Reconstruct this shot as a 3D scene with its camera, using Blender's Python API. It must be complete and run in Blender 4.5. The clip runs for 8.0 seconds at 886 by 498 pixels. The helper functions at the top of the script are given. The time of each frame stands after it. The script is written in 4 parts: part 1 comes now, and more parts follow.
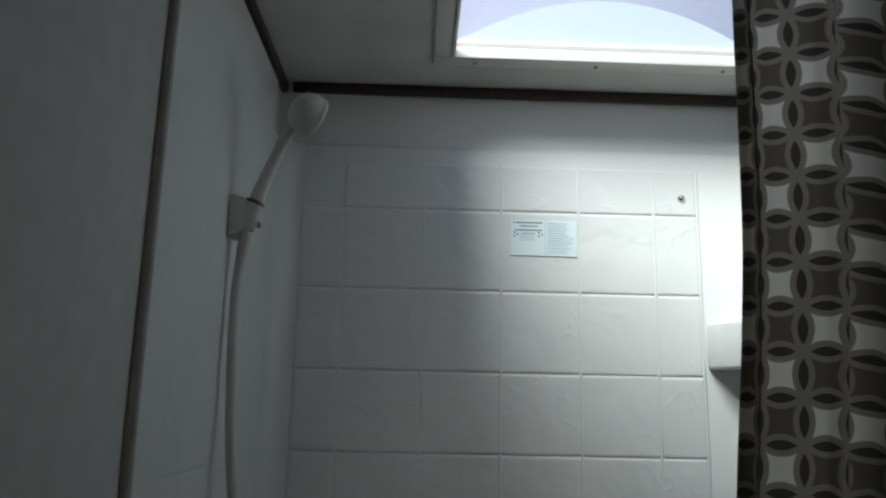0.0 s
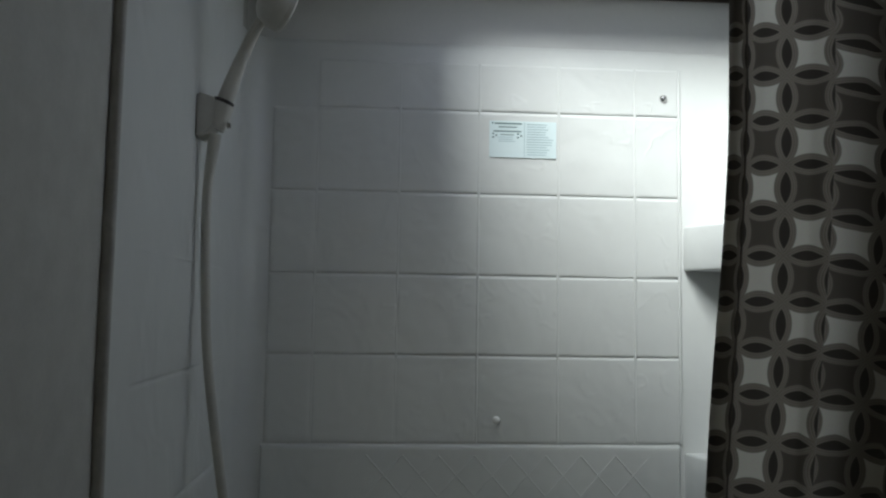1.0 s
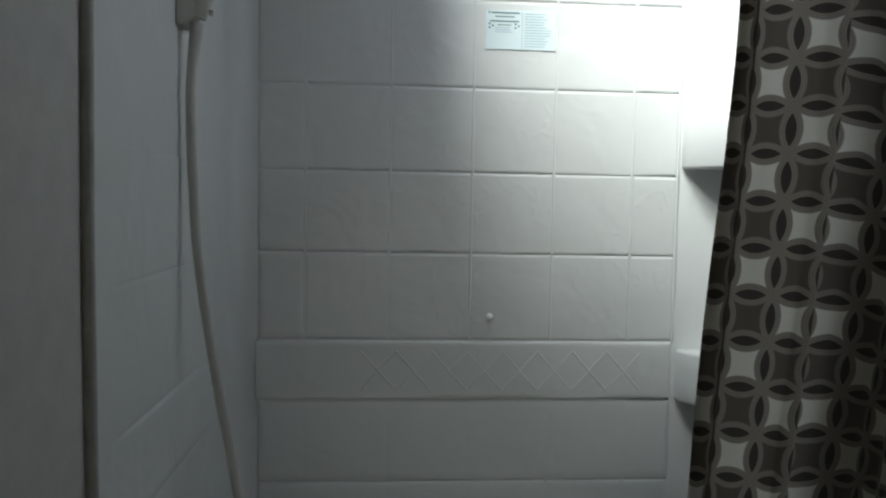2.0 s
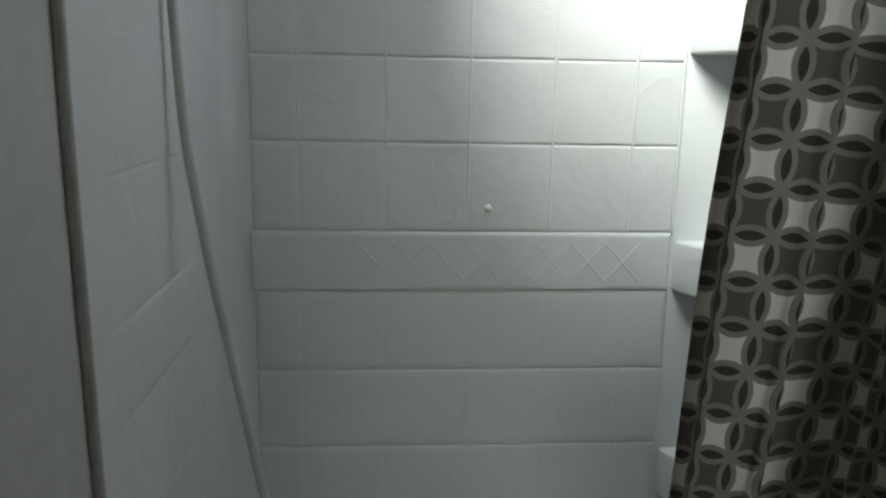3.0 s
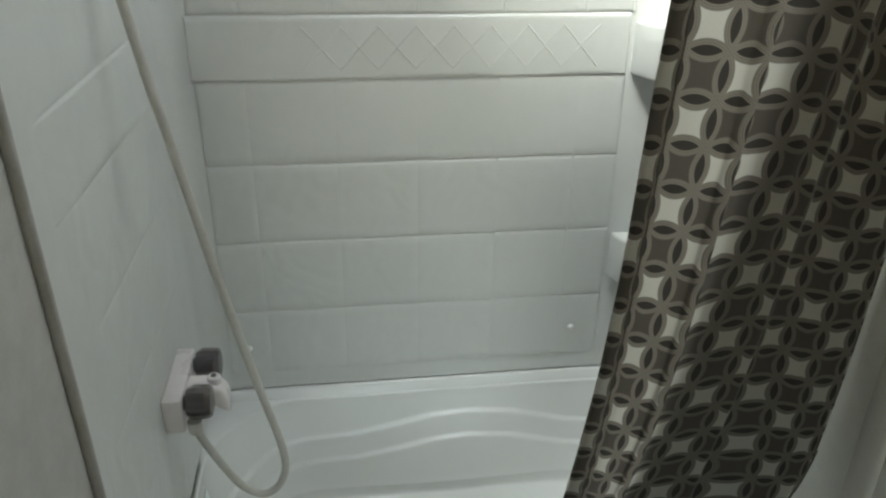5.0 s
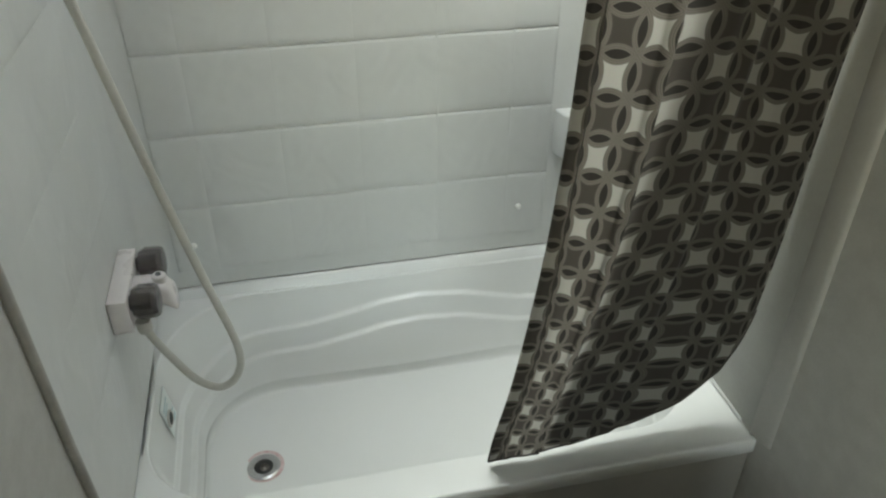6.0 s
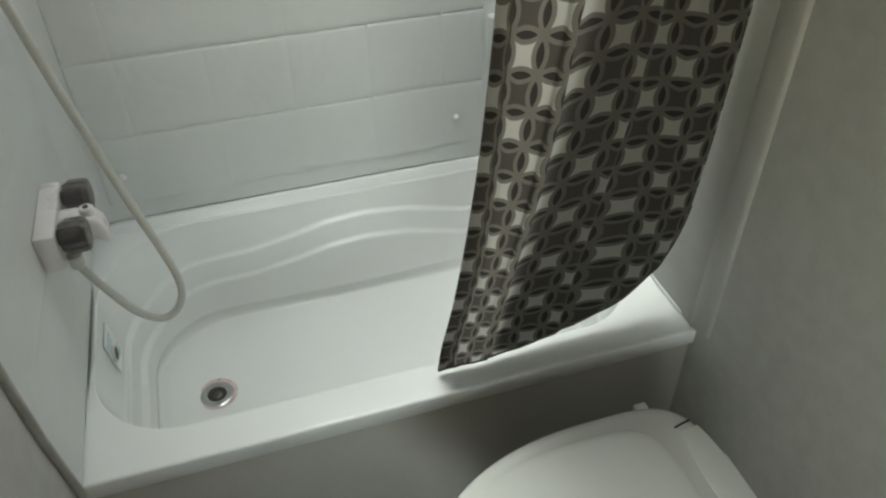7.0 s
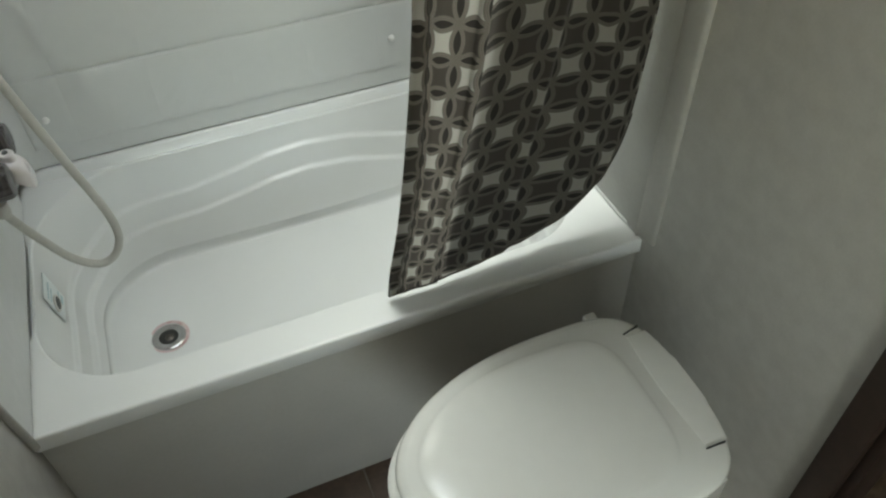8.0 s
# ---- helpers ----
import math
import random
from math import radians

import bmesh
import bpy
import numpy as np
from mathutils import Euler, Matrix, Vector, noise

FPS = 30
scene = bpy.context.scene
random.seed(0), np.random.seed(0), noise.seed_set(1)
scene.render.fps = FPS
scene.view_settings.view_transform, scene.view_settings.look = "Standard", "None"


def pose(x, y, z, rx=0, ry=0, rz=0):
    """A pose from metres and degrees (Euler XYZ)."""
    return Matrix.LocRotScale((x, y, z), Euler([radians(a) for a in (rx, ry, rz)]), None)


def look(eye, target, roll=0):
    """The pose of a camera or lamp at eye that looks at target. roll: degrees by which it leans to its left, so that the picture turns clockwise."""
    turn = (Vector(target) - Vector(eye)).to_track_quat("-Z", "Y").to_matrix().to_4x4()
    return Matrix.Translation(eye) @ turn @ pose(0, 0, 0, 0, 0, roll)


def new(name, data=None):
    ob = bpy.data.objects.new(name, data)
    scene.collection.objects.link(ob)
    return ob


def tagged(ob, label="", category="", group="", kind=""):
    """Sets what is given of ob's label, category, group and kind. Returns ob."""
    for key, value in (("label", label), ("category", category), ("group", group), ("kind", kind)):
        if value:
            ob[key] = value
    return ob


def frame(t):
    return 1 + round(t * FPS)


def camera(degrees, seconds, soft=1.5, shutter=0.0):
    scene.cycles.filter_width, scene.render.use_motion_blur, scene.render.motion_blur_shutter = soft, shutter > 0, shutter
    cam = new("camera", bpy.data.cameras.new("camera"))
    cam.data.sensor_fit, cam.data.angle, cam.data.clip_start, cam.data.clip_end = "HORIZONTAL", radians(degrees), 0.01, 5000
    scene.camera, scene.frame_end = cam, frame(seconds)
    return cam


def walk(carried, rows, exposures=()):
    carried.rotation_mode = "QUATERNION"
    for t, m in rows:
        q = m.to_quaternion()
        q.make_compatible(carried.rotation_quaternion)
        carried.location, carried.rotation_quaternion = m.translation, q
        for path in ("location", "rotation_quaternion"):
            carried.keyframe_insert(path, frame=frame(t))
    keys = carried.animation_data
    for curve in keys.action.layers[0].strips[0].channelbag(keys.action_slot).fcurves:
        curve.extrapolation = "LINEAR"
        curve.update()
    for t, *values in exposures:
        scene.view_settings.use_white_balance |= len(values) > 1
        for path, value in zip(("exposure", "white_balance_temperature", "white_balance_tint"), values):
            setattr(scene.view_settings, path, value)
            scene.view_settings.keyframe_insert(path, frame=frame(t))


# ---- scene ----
cam = camera(59.9, 8.0, soft=2.2)
PATH = [
    (0, (0.291, -0.861, 1.444), (0.35, 1.097, 1.846), 1.2),
    (0.5, (0.29, -0.85, 1.449), (0.382, 1.128, 1.727), 1.0),
    (1, (0.289, -0.84, 1.45), (0.417, 1.151, 1.599), 0.9),
    (1.5, (0.288, -0.83, 1.452), (0.431, 1.164, 1.468), 0.8),
    (1.7, (0.289, -0.826, 1.452), (0.436, 1.168, 1.416), 1.0),
    (3, (0.295, -0.792, 1.454), (0.448, 1.16, 1.047), 1.1),
    (3.5, (0.292, -0.787, 1.449), (0.454, 1.136, 0.923), 1.1),
    (4, (0.294, -0.78, 1.443), (0.473, 1.106, 0.8), 1.1),
    (5.5, (0.309, -0.76, 1.412), (0.612, 0.936, 0.396), 0.5),
    (6, (0.311, -0.757, 1.405), (0.669, 0.852, 0.272), 0.1),
    (6.5, (0.316, -0.76, 1.398), (0.724, 0.787, 0.198), -0.1),
    (7, (0.327, -0.761, 1.387), (0.777, 0.695, 0.092), -0.7),
    (7.5, (0.338, -0.764, 1.379), (0.824, 0.607, 0.007), -1.2),
    (8, (0.347, -0.763, 1.371), (0.857, 0.537, -0.062), -1.6),
]
EXPOSURES = [(0.0, 0.42, 6180, 1), (1.5, 0.62, 6240, 1), (3.5, 1.75, 6480, -1), (5.5, 2.56, 6900, -2), (8.0, 2.70, 7000, -2)]
walk(cam, [(t, look(eye, target, roll)) for t, eye, target, roll in PATH], EXPOSURES)

# ---- light: a pale sky above the roof, its brightest side spread wide by haze ----
SUN_FROM = Vector((-0.26, -0.47, 0.48))
world = bpy.data.worlds.new("sky")
scene.world = world
world.use_nodes = True
wn = world.node_tree.nodes
sky = wn.new("ShaderNodeTexSky")
sky.sky_type = "NISHITA"
sky.sun_disc = False
sky.sun_elevation = math.atan2(SUN_FROM.z, math.hypot(SUN_FROM.x, SUN_FROM.y))
sky.sun_rotation = math.atan2(SUN_FROM.x, SUN_FROM.y)
wn["Background"].inputs["Strength"].default_value = 0.15
world.node_tree.links.new(sky.outputs["Color"], wn["Background"].inputs["Color"])
sun = new("sun", bpy.data.lights.new("sun", "SUN"))
sun.data.energy = 5.0
sun.data.angle = radians(38)
sun.data.color = (1.0, 0.98, 0.95)
sun.matrix_world = look(SUN_FROM * 5, (0, 0, 0))


def daylight(name, at, towards, wide, high, watts, colour):
    """An area lamp set at an opening, known or added."""
    lamp = new(name, bpy.data.lights.new(name, "AREA"))
    lamp.data.shape, lamp.data.size, lamp.data.size_y = "RECTANGLE", wide, high
    lamp.data.energy, lamp.data.color = watts, colour
    lamp.matrix_world = look(at, towards)
    return lamp


daylight("skylight_daylight", (0.27, 0.30, 3.25), (0.54, 0.20, 1.6), 1.0, 0.9, 12.5, (0.96, 0.98, 1.0))
# fill lamp added behind the camera, at a window nobody sees
daylight("unseen_fill_light", (-0.25, -3.66, 1.32), (0.6, 0.0, 0.7), 1.5, 1.0, 3.3, (1.0, 0.97, 0.90))

# ---- plan, in metres: x along the tub, y towards the tiled back wall ----
LONG, DEEP, HIGH, RIM, GROUND = 1.028, 0.62, 2.085, 0.40, -0.033
FRONT = -1.32
SHELL = 0.008


# ---- materials ----
def material(name, colour, rough=0.5, metal=0.0, spots=0.0, scale=8.0, fine=120.0, bump=0.0, coat=0.0, second=None, depth=0.002):
    m = bpy.data.materials.new(name)
    m.use_nodes = True
    n, l = m.node_tree.nodes, m.node_tree.links
    b = n["Principled BSDF"]
    b.inputs["Roughness"].default_value = rough
    b.inputs["Metallic"].default_value = metal
    b.inputs["Coat Weight"].default_value = coat
    b.inputs["Coat Roughness"].default_value = 0.1
    co = n.new("ShaderNodeTexCoord")
    n1 = n.new("ShaderNodeTexNoise")
    n1.inputs["Scale"].default_value, n1.inputs["Detail"].default_value = scale, 5
    n2 = n.new("ShaderNodeTexNoise")
    n2.inputs["Scale"].default_value, n2.inputs["Detail"].default_value = fine, 3
    for q in (n1, n2):
        l.new(co.outputs["Object"], q.inputs["Vector"])
    add = n.new("ShaderNodeMath")
    add.operation = "MULTIPLY_ADD"
    l.new(n2.outputs["Fac"], add.inputs[0])
    add.inputs[1].default_value = 0.4
    l.new(n1.outputs["Fac"], add.inputs[2])
    mix = n.new("ShaderNodeMix")
    mix.data_type = "RGBA"
    mix.inputs["A"].default_value = (*colour, 1)
    mix.inputs["B"].default_value = (*(second or [c * (1 - spots) for c in colour]), 1)
    ramp = n.new("ShaderNodeMapRange")
    ramp.inputs["From Min"].default_value, ramp.inputs["From Max"].default_value = 0.5, 0.9
    l.new(add.outputs[0], ramp.inputs["Value"])
    l.new(ramp.outputs["Result"], mix.inputs["Factor"])
    l.new(mix.outputs["Result"], b.inputs["Base Color"])
    rr = n.new("ShaderNodeMapRange")
    rr.inputs["To Min"].default_value, rr.inputs["To Max"].default_value = rough * 0.85, min(1.0, rough * 1.2)
    l.new(n1.outputs["Fac"], rr.inputs["Value"])
    l.new(rr.outputs["Result"], b.inputs["Roughness"])
    if bump:
        bp = n.new("ShaderNodeBump")
        bp.inputs["Strength"].default_value, bp.inputs["Distance"].default_value = bump, depth
        l.new(add.outputs[0], bp.inputs["Height"])
        l.new(bp.outputs["Normal"], b.inputs["Normal"])
    return m


def wrinkled_plastic(name, colour):
    """Thin vacuum-formed sheet: glossy, faintly wavy, with scattered creases."""
    m = material(name, colour, rough=0.33, spots=0.04, scale=5, fine=60)
    n, l = m.node_tree.nodes, m.node_tree.links
    geo = n.new("ShaderNodeNewGeometry")
    wave = n.new("ShaderNodeTexNoise")
    wave.inputs["Scale"].default_value, wave.inputs["Detail"].default_value, wave.inputs["Distortion"].default_value = 9, 2, 0.6
    crease = n.new("ShaderNodeTexNoise")
    crease.noise_type = "RIDGED_MULTIFRACTAL"
    crease.inputs["Scale"].default_value, crease.inputs["Detail"].default_value = 11, 2
    where = n.new("ShaderNodeTexNoise")
    where.inputs["Scale"].default_value = 6
    for q in (wave, crease, where):
        l.new(geo.outputs["Position"], q.inputs["Vector"])
    gate = n.new("ShaderNodeMapRange")
    gate.inputs["From Min"].default_value, gate.inputs["From Max"].default_value = 0.55, 0.66
    l.new(where.outputs["Fac"], gate.inputs["Value"])
    peak = n.new("ShaderNodeMapRange")
    peak.inputs["From Min"].default_value, peak.inputs["From Max"].default_value = 0.9, 1.5
    l.new(crease.outputs["Fac"], peak.inputs["Value"])
    mul = n.new("ShaderNodeMath")
    mul.operation = "MULTIPLY"
    l.new(gate.outputs["Result"], mul.inputs[0])
    l.new(peak.outputs["Result"], mul.inputs[1])
    tot = n.new("ShaderNodeMath")
    tot.operation = "MULTIPLY_ADD"
    tot.inputs[1].default_value = 0.8
    l.new(mul.outputs[0], tot.inputs[0])
    l.new(wave.outputs["Fac"], tot.inputs[2])
    bp = n.new("ShaderNodeBump")
    bp.inputs["Strength"].default_value, bp.inputs["Distance"].default_value = 0.5, 0.010
    l.new(tot.outputs[0], bp.inputs["Height"])
    l.new(bp.outputs["Normal"], n["Principled BSDF"].inputs["Normal"])
    return m


def curtain_cloth():
    """Woven look: overlapping rings that leave petals and light and dark hollow squares."""
    m = material("ring_pattern_cloth", (0.3, 0.28, 0.25), rough=0.75)
    n, l = m.node_tree.nodes, m.node_tree.links
    b = n["Principled BSDF"]
    b.inputs["Sheen Weight"].default_value = 0.2

    def calc(op, a, c=None, d=None):
        q = n.new("ShaderNodeMath")
        q.operation = op
        for k, v in enumerate((a, c, d)):
            if v is None:
                continue
            if isinstance(v, (int, float)):
                q.inputs[k].default_value = v
            else:
                l.new(v, q.inputs[k])
        return q.outputs[0]

    uv = n.new("ShaderNodeUVMap")
    sep = n.new("ShaderNodeSeparateXYZ")
    l.new(uv.outputs["UV"], sep.inputs[0])
    px, py = calc("DIVIDE", sep.outputs[0], CELL_X), calc("DIVIDE", sep.outputs[1], CELL_Y)
    ix, iy = calc("FLOOR", px), calc("FLOOR", py)
    qx = calc("ABSOLUTE", calc("SUBTRACT", calc("SUBTRACT", px, ix), 0.5))
    qy = calc("ABSOLUTE", calc("SUBTRACT", calc("SUBTRACT", py, iy), 0.5))
    dx = calc("SQRT", calc("ADD", calc("POWER", calc("SUBTRACT", 1.0, qx), 2.0), calc("POWER", qy, 2.0)))
    dy = calc("SQRT", calc("ADD", calc("POWER", calc("SUBTRACT", 1.0, qy), 2.0), calc("POWER", qx, 2.0)))
    d = calc("MINIMUM", dx, dy)
    odd = calc("MODULO", calc("ABSOLUTE", calc("ADD", ix, iy)), 2.0)
    both = calc("MAXIMUM", dx, dy)

    def blend(fac, a, c):
        q = n.new("ShaderNodeMix")
        q.data_type = "RGBA"
        for key, v in (("A", a), ("B", c)):
            if isinstance(v, tuple):
                q.inputs[key].default_value = (*v, 1)
            else:
                l.new(v, q.inputs[key])
        l.new(fac, q.inputs["Factor"])
        return q.outputs["Result"]

    def below(v, edge, soft=0.012):
        q = n.new("ShaderNodeMapRange")
        q.inputs["From Min"].default_value, q.inputs["From Max"].default_value = edge + soft, edge - soft
        l.new(v, q.inputs["Value"])
        return q.outputs["Result"]

    square = blend(odd, (0.70, 0.685, 0.63), (0.115, 0.103, 0.089))
    ring = blend(below(d, 0.742, 0.010), square, (0.16, 0.143, 0.122))
    for edge, tone in ((0.732, 0.29), (0.708, 0.14), (0.698, 0.30), (0.664, 0.13), (0.652, 0.29), (0.612, 0.055)):
        ring = blend(below(d, edge, 0.008), ring, (tone, tone * 0.90, tone * 0.79))
    cross = blend(below(both, 0.725, 0.02), ring, (0.24, 0.214, 0.186))
    thread = n.new("ShaderNodeTexNoise")
    thread.inputs["Scale"].default_value = 900
    l.new(uv.outputs["UV"], thread.inputs["Vector"])
    worn = n.new("ShaderNodeMix")
    worn.data_type, worn.blend_type = "RGBA", "MULTIPLY"
    worn.inputs["Factor"].default_value = 0.3
    l.new(cross, worn.inputs["A"])
    l.new(thread.outputs["Color"], worn.inputs["B"])
    face = n.new("ShaderNodeHueSaturation")
    face.inputs["Value"].default_value = 0.60
    l.new(worn.outputs["Result"], face.inputs["Color"])
    l.new(face.outputs["Color"], b.inputs["Base Color"])
    bp = n.new("ShaderNodeBump")
    bp.inputs["Strength"].default_value, bp.inputs["Distance"].default_value = 0.25, 0.0006
    l.new(thread.outputs["Fac"], bp.inputs["Height"])
    l.new(bp.outputs["Normal"], b.inputs["Normal"])
    thin = n.new("ShaderNodeBsdfTranslucent")
    l.new(worn.outputs["Result"], thin.inputs["Color"])
    ms = n.new("ShaderNodeMixShader")
    ms.inputs["Fac"].default_value = 0.6
    l.new(b.outputs["BSDF"], ms.inputs[1])
    l.new(thin.outputs["BSDF"], ms.inputs[2])
    l.new(ms.outputs["Shader"], n["Material Output"].inputs["Surface"])
    return m


def dome_plastic(name, tint):
    m = bpy.data.materials.new(name)
    m.use_nodes = True
    n, l = m.node_tree.nodes, m.node_tree.links
    t = n.new("ShaderNodeBsdfTranslucent")
    t.inputs["Color"].default_value = (*tint, 1)
    b = n["Principled BSDF"]
    b.inputs["Base Color"].default_value = (0.8, 0.8, 0.84, 1)
    b.inputs["Roughness"].default_value = 0.25
    nz = n.new("ShaderNodeTexNoise")
    nz.inputs["Scale"].default_value = 6
    mr = n.new("ShaderNodeMapRange")
    mr.inputs["To Min"].default_value, mr.inputs["To Max"].default_value = 0.65, 0.8
    l.new(nz.outputs["Fac"], mr.inputs["Value"])
    ms = n.new("ShaderNodeMixShader")
    l.new(mr.outputs["Result"], ms.inputs["Fac"])
    l.new(b.outputs["BSDF"], ms.inputs[1])
    l.new(t.outputs["BSDF"], ms.inputs[2])
    l.new(ms.outputs["Shader"], n["Material Output"].inputs["Surface"])
    return m


def clear_plastic(name, colour, rough):
    m = bpy.data.materials.new(name)
    m.use_nodes = True
    b = m.node_tree.nodes["Principled BSDF"]
    b.inputs["Base Color"].default_value = (*colour, 1)
    b.inputs["Roughness"].default_value = rough
    b.inputs["Transmission Weight"].default_value = 0.75
    b.inputs["IOR"].default_value = 1.45
    return m


CELL_X, CELL_Y = 0.0463, 0.0463
M_PANEL = wrinkled_plastic("white_formed_plastic", (0.66, 0.67, 0.66))
M_TUB = material("white_tub_plastic", (0.80, 0.81, 0.80), rough=0.25, spots=0.02, scale=4, fine=40, bump=0.04, coat=0.1)
M_WALL = material("mottled_wall_vinyl", (0.52, 0.515, 0.49), rough=0.62, second=(0.465, 0.46, 0.438), scale=30, fine=220, bump=0.25, depth=0.001)
M_STRIP = material("grey_edge_vinyl", (0.41, 0.403, 0.38), rough=0.5, spots=0.1, scale=15, fine=120, bump=0.1)
# the tub's white plastic with the apron's shade put into a greyer colour
M_APRON_SHADED = material("shaded_apron_plastic", (0.47, 0.46, 0.43), rough=0.5, spots=0.10, scale=5, fine=120, bump=0.08)
# grey that paints the curtain's shade onto the front of the white right panel
M_PANEL_SHADED = material("shaded_panel_grey", (0.36, 0.358, 0.335), rough=0.6, spots=0.12, scale=9, fine=140, bump=0.1)
M_BACK = material("white_wall_paint", (0.68, 0.68, 0.67), rough=0.5, spots=0.05, scale=6, fine=120, bump=0.1, depth=0.001)
M_CEIL = material("pale_ceiling_vinyl", (0.60, 0.60, 0.57), rough=0.7, second=(0.52, 0.52, 0.49), scale=9, fine=200, bump=0.2, depth=0.001)
M_WOOD = material("dark_stained_wood", (0.045, 0.026, 0.018), rough=0.45, second=(0.022, 0.013, 0.010), scale=7, fine=90, bump=0.2)
M_BEAD = material("taupe_edge_trim", (0.46, 0.45, 0.42), rough=0.5, spots=0.25, scale=20, fine=150, bump=0.1)
M_PLASTIC = material("warm_white_plastic", (0.70, 0.69, 0.65), rough=0.32, spots=0.08, scale=12, fine=90)
M_HOSE = material("cream_hose_vinyl", (0.55, 0.54, 0.50), rough=0.4, spots=0.12, scale=15, fine=120)
M_FAUCET = material("white_faucet_plastic", (0.74, 0.70, 0.70), rough=0.28, spots=0.06, scale=20, fine=90, coat=0.3)
M_SMOKE = clear_plastic("smoky_clear_plastic", (0.24, 0.22, 0.22), 0.06)
M_SMOKE_CORE = material("dark_knob_core", (0.05, 0.045, 0.045), rough=0.3, spots=0.3)
M_CHROME = material("brushed_steel", (0.62, 0.61, 0.60), rough=0.22, metal=1.0, spots=0.25, scale=30, fine=300)
M_STEEL_DARK = material("dulled_steel", (0.13, 0.12, 0.11), rough=0.4, metal=1.0, spots=0.4, scale=60, fine=300)
M_GRILLE = material("grey_grille_plastic", (0.10, 0.105, 0.105), rough=0.5, spots=0.4, scale=200)
M_DARK = material("dark_cavity", (0.03, 0.03, 0.03), rough=0.6, spots=0.3)
M_RUST = material("pink_rust_stain", (0.55, 0.33, 0.33), rough=0.5, second=(0.70, 0.62, 0.61), scale=60, fine=200)
M_CHINA = material("glossy_toilet_white", (0.80, 0.80, 0.77), rough=0.16, spots=0.04, scale=5, fine=40, coat=0.5)
M_PAPER = material("pale_blue_sticker", (0.70, 0.80, 0.82), rough=0.3, spots=0.04, scale=20, fine=200)
M_INK = material("dark_print_ink", (0.14, 0.24, 0.24), rough=0.5, spots=0.3)
M_INK_PALE = material("faded_print_ink", (0.48, 0.61, 0.64), rough=0.5, spots=0.3)
M_GROUT = material("pale_floor_joint", (0.22, 0.19, 0.16), rough=0.8, spots=0.3, scale=40)
M_CLOTH = curtain_cloth()
M_HEM = material("dark_curtain_hem", (0.05, 0.043, 0.036), rough=0.8, spots=0.3, scale=60, fine=400)
# one milky plastic, tinted darker for the shaded vault and brighter for the lit ends
M_VAULT_SHADED = dome_plastic("milky_plastic_shaded", (0.26, 0.26, 0.33))
M_VAULT_END_LIT = dome_plastic("milky_plastic_lit", (0.86, 0.88, 0.97))
M_SCREWCAP = material("white_screw_cap", (0.82, 0.82, 0.80), rough=0.3, spots=0.05)


def floor_vinyl():
    m = material("brown_plank_vinyl", (0.10, 0.065, 0.045), rough=0.45, second=(0.05, 0.033, 0.025), scale=10, fine=80, bump=0.2, depth=0.001)
    n, l = m.node_tree.nodes, m.node_tree.links
    info = n.new("ShaderNodeObjectInfo")
    hs = n.new("ShaderNodeHueSaturation")
    mr = n.new("ShaderNodeMapRange")
    mr.inputs["To Min"].default_value, mr.inputs["To Max"].default_value = 0.7, 1.35
    l.new(info.outputs["Random"], mr.inputs["Value"])
    l.new(mr.outputs["Result"], hs.inputs["Value"])
    b = n["Principled BSDF"]
    src = b.inputs["Base Color"].links[0].from_socket
    l.new(src, hs.inputs["Color"])
    l.new(hs.outputs["Color"], b.inputs["Base Color"])
    return m


M_FLOOR = floor_vinyl()


# ---- mesh helpers ----
def finish(bm, name, mat, smooth=True, angle=35):
    me = bpy.data.meshes.new(name)
    bmesh.ops.recalc_face_normals(bm, faces=bm.faces)
    if smooth:
        for f in bm.faces:
            f.smooth = True
        for e in bm.edges:
            e.smooth = not (len(e.link_faces) == 2 and e.calc_face_angle(0) > radians(angle))
    bm.to_mesh(me)
    bm.free()
    me.materials.append(mat)
    return me


def part(name, bm, mat, parent=None, label="", smooth=True, angle=35):
    ob = new(name, finish(bm, name, mat, smooth, angle))
    ob.parent = parent
    return tagged(ob, label)


def thing(name, place, label, category, group="", kind=""):
    ob = new(name)
    ob.empty_display_size = 0.05
    ob.location = place
    bpy.context.view_layer.update()
    return tagged(ob, label, category, group, kind)


def piece(name, bm, mat, parent, label="", smooth=True, angle=35):
    ob = part(name, bm, mat, None, label, smooth, angle)
    if parent.type == "EMPTY":
        ob.parent = parent
        ob.matrix_parent_inverse = Matrix.Translation(-Vector(parent.location))
    else:
        ob.parent = parent
    return ob


def box(x0, x1, y0, y1, z0, z1, bevel=0.0, seg=2, bm=None):
    bm = bm or bmesh.new()
    r = bmesh.ops.create_cube(bm, size=1)
    for v in r["verts"]:
        v.co = Vector(((x0 + x1) / 2 + v.co.x * (x1 - x0), (y0 + y1) / 2 + v.co.y * (y1 - y0), (z0 + z1) / 2 + v.co.z * (z1 - z0)))
    if bevel:
        edges = list({e for v in r["verts"] for e in v.link_edges})
        bmesh.ops.bevel(bm, geom=edges, offset=bevel, segments=seg, affect="EDGES", profile=0.5)
    return bm


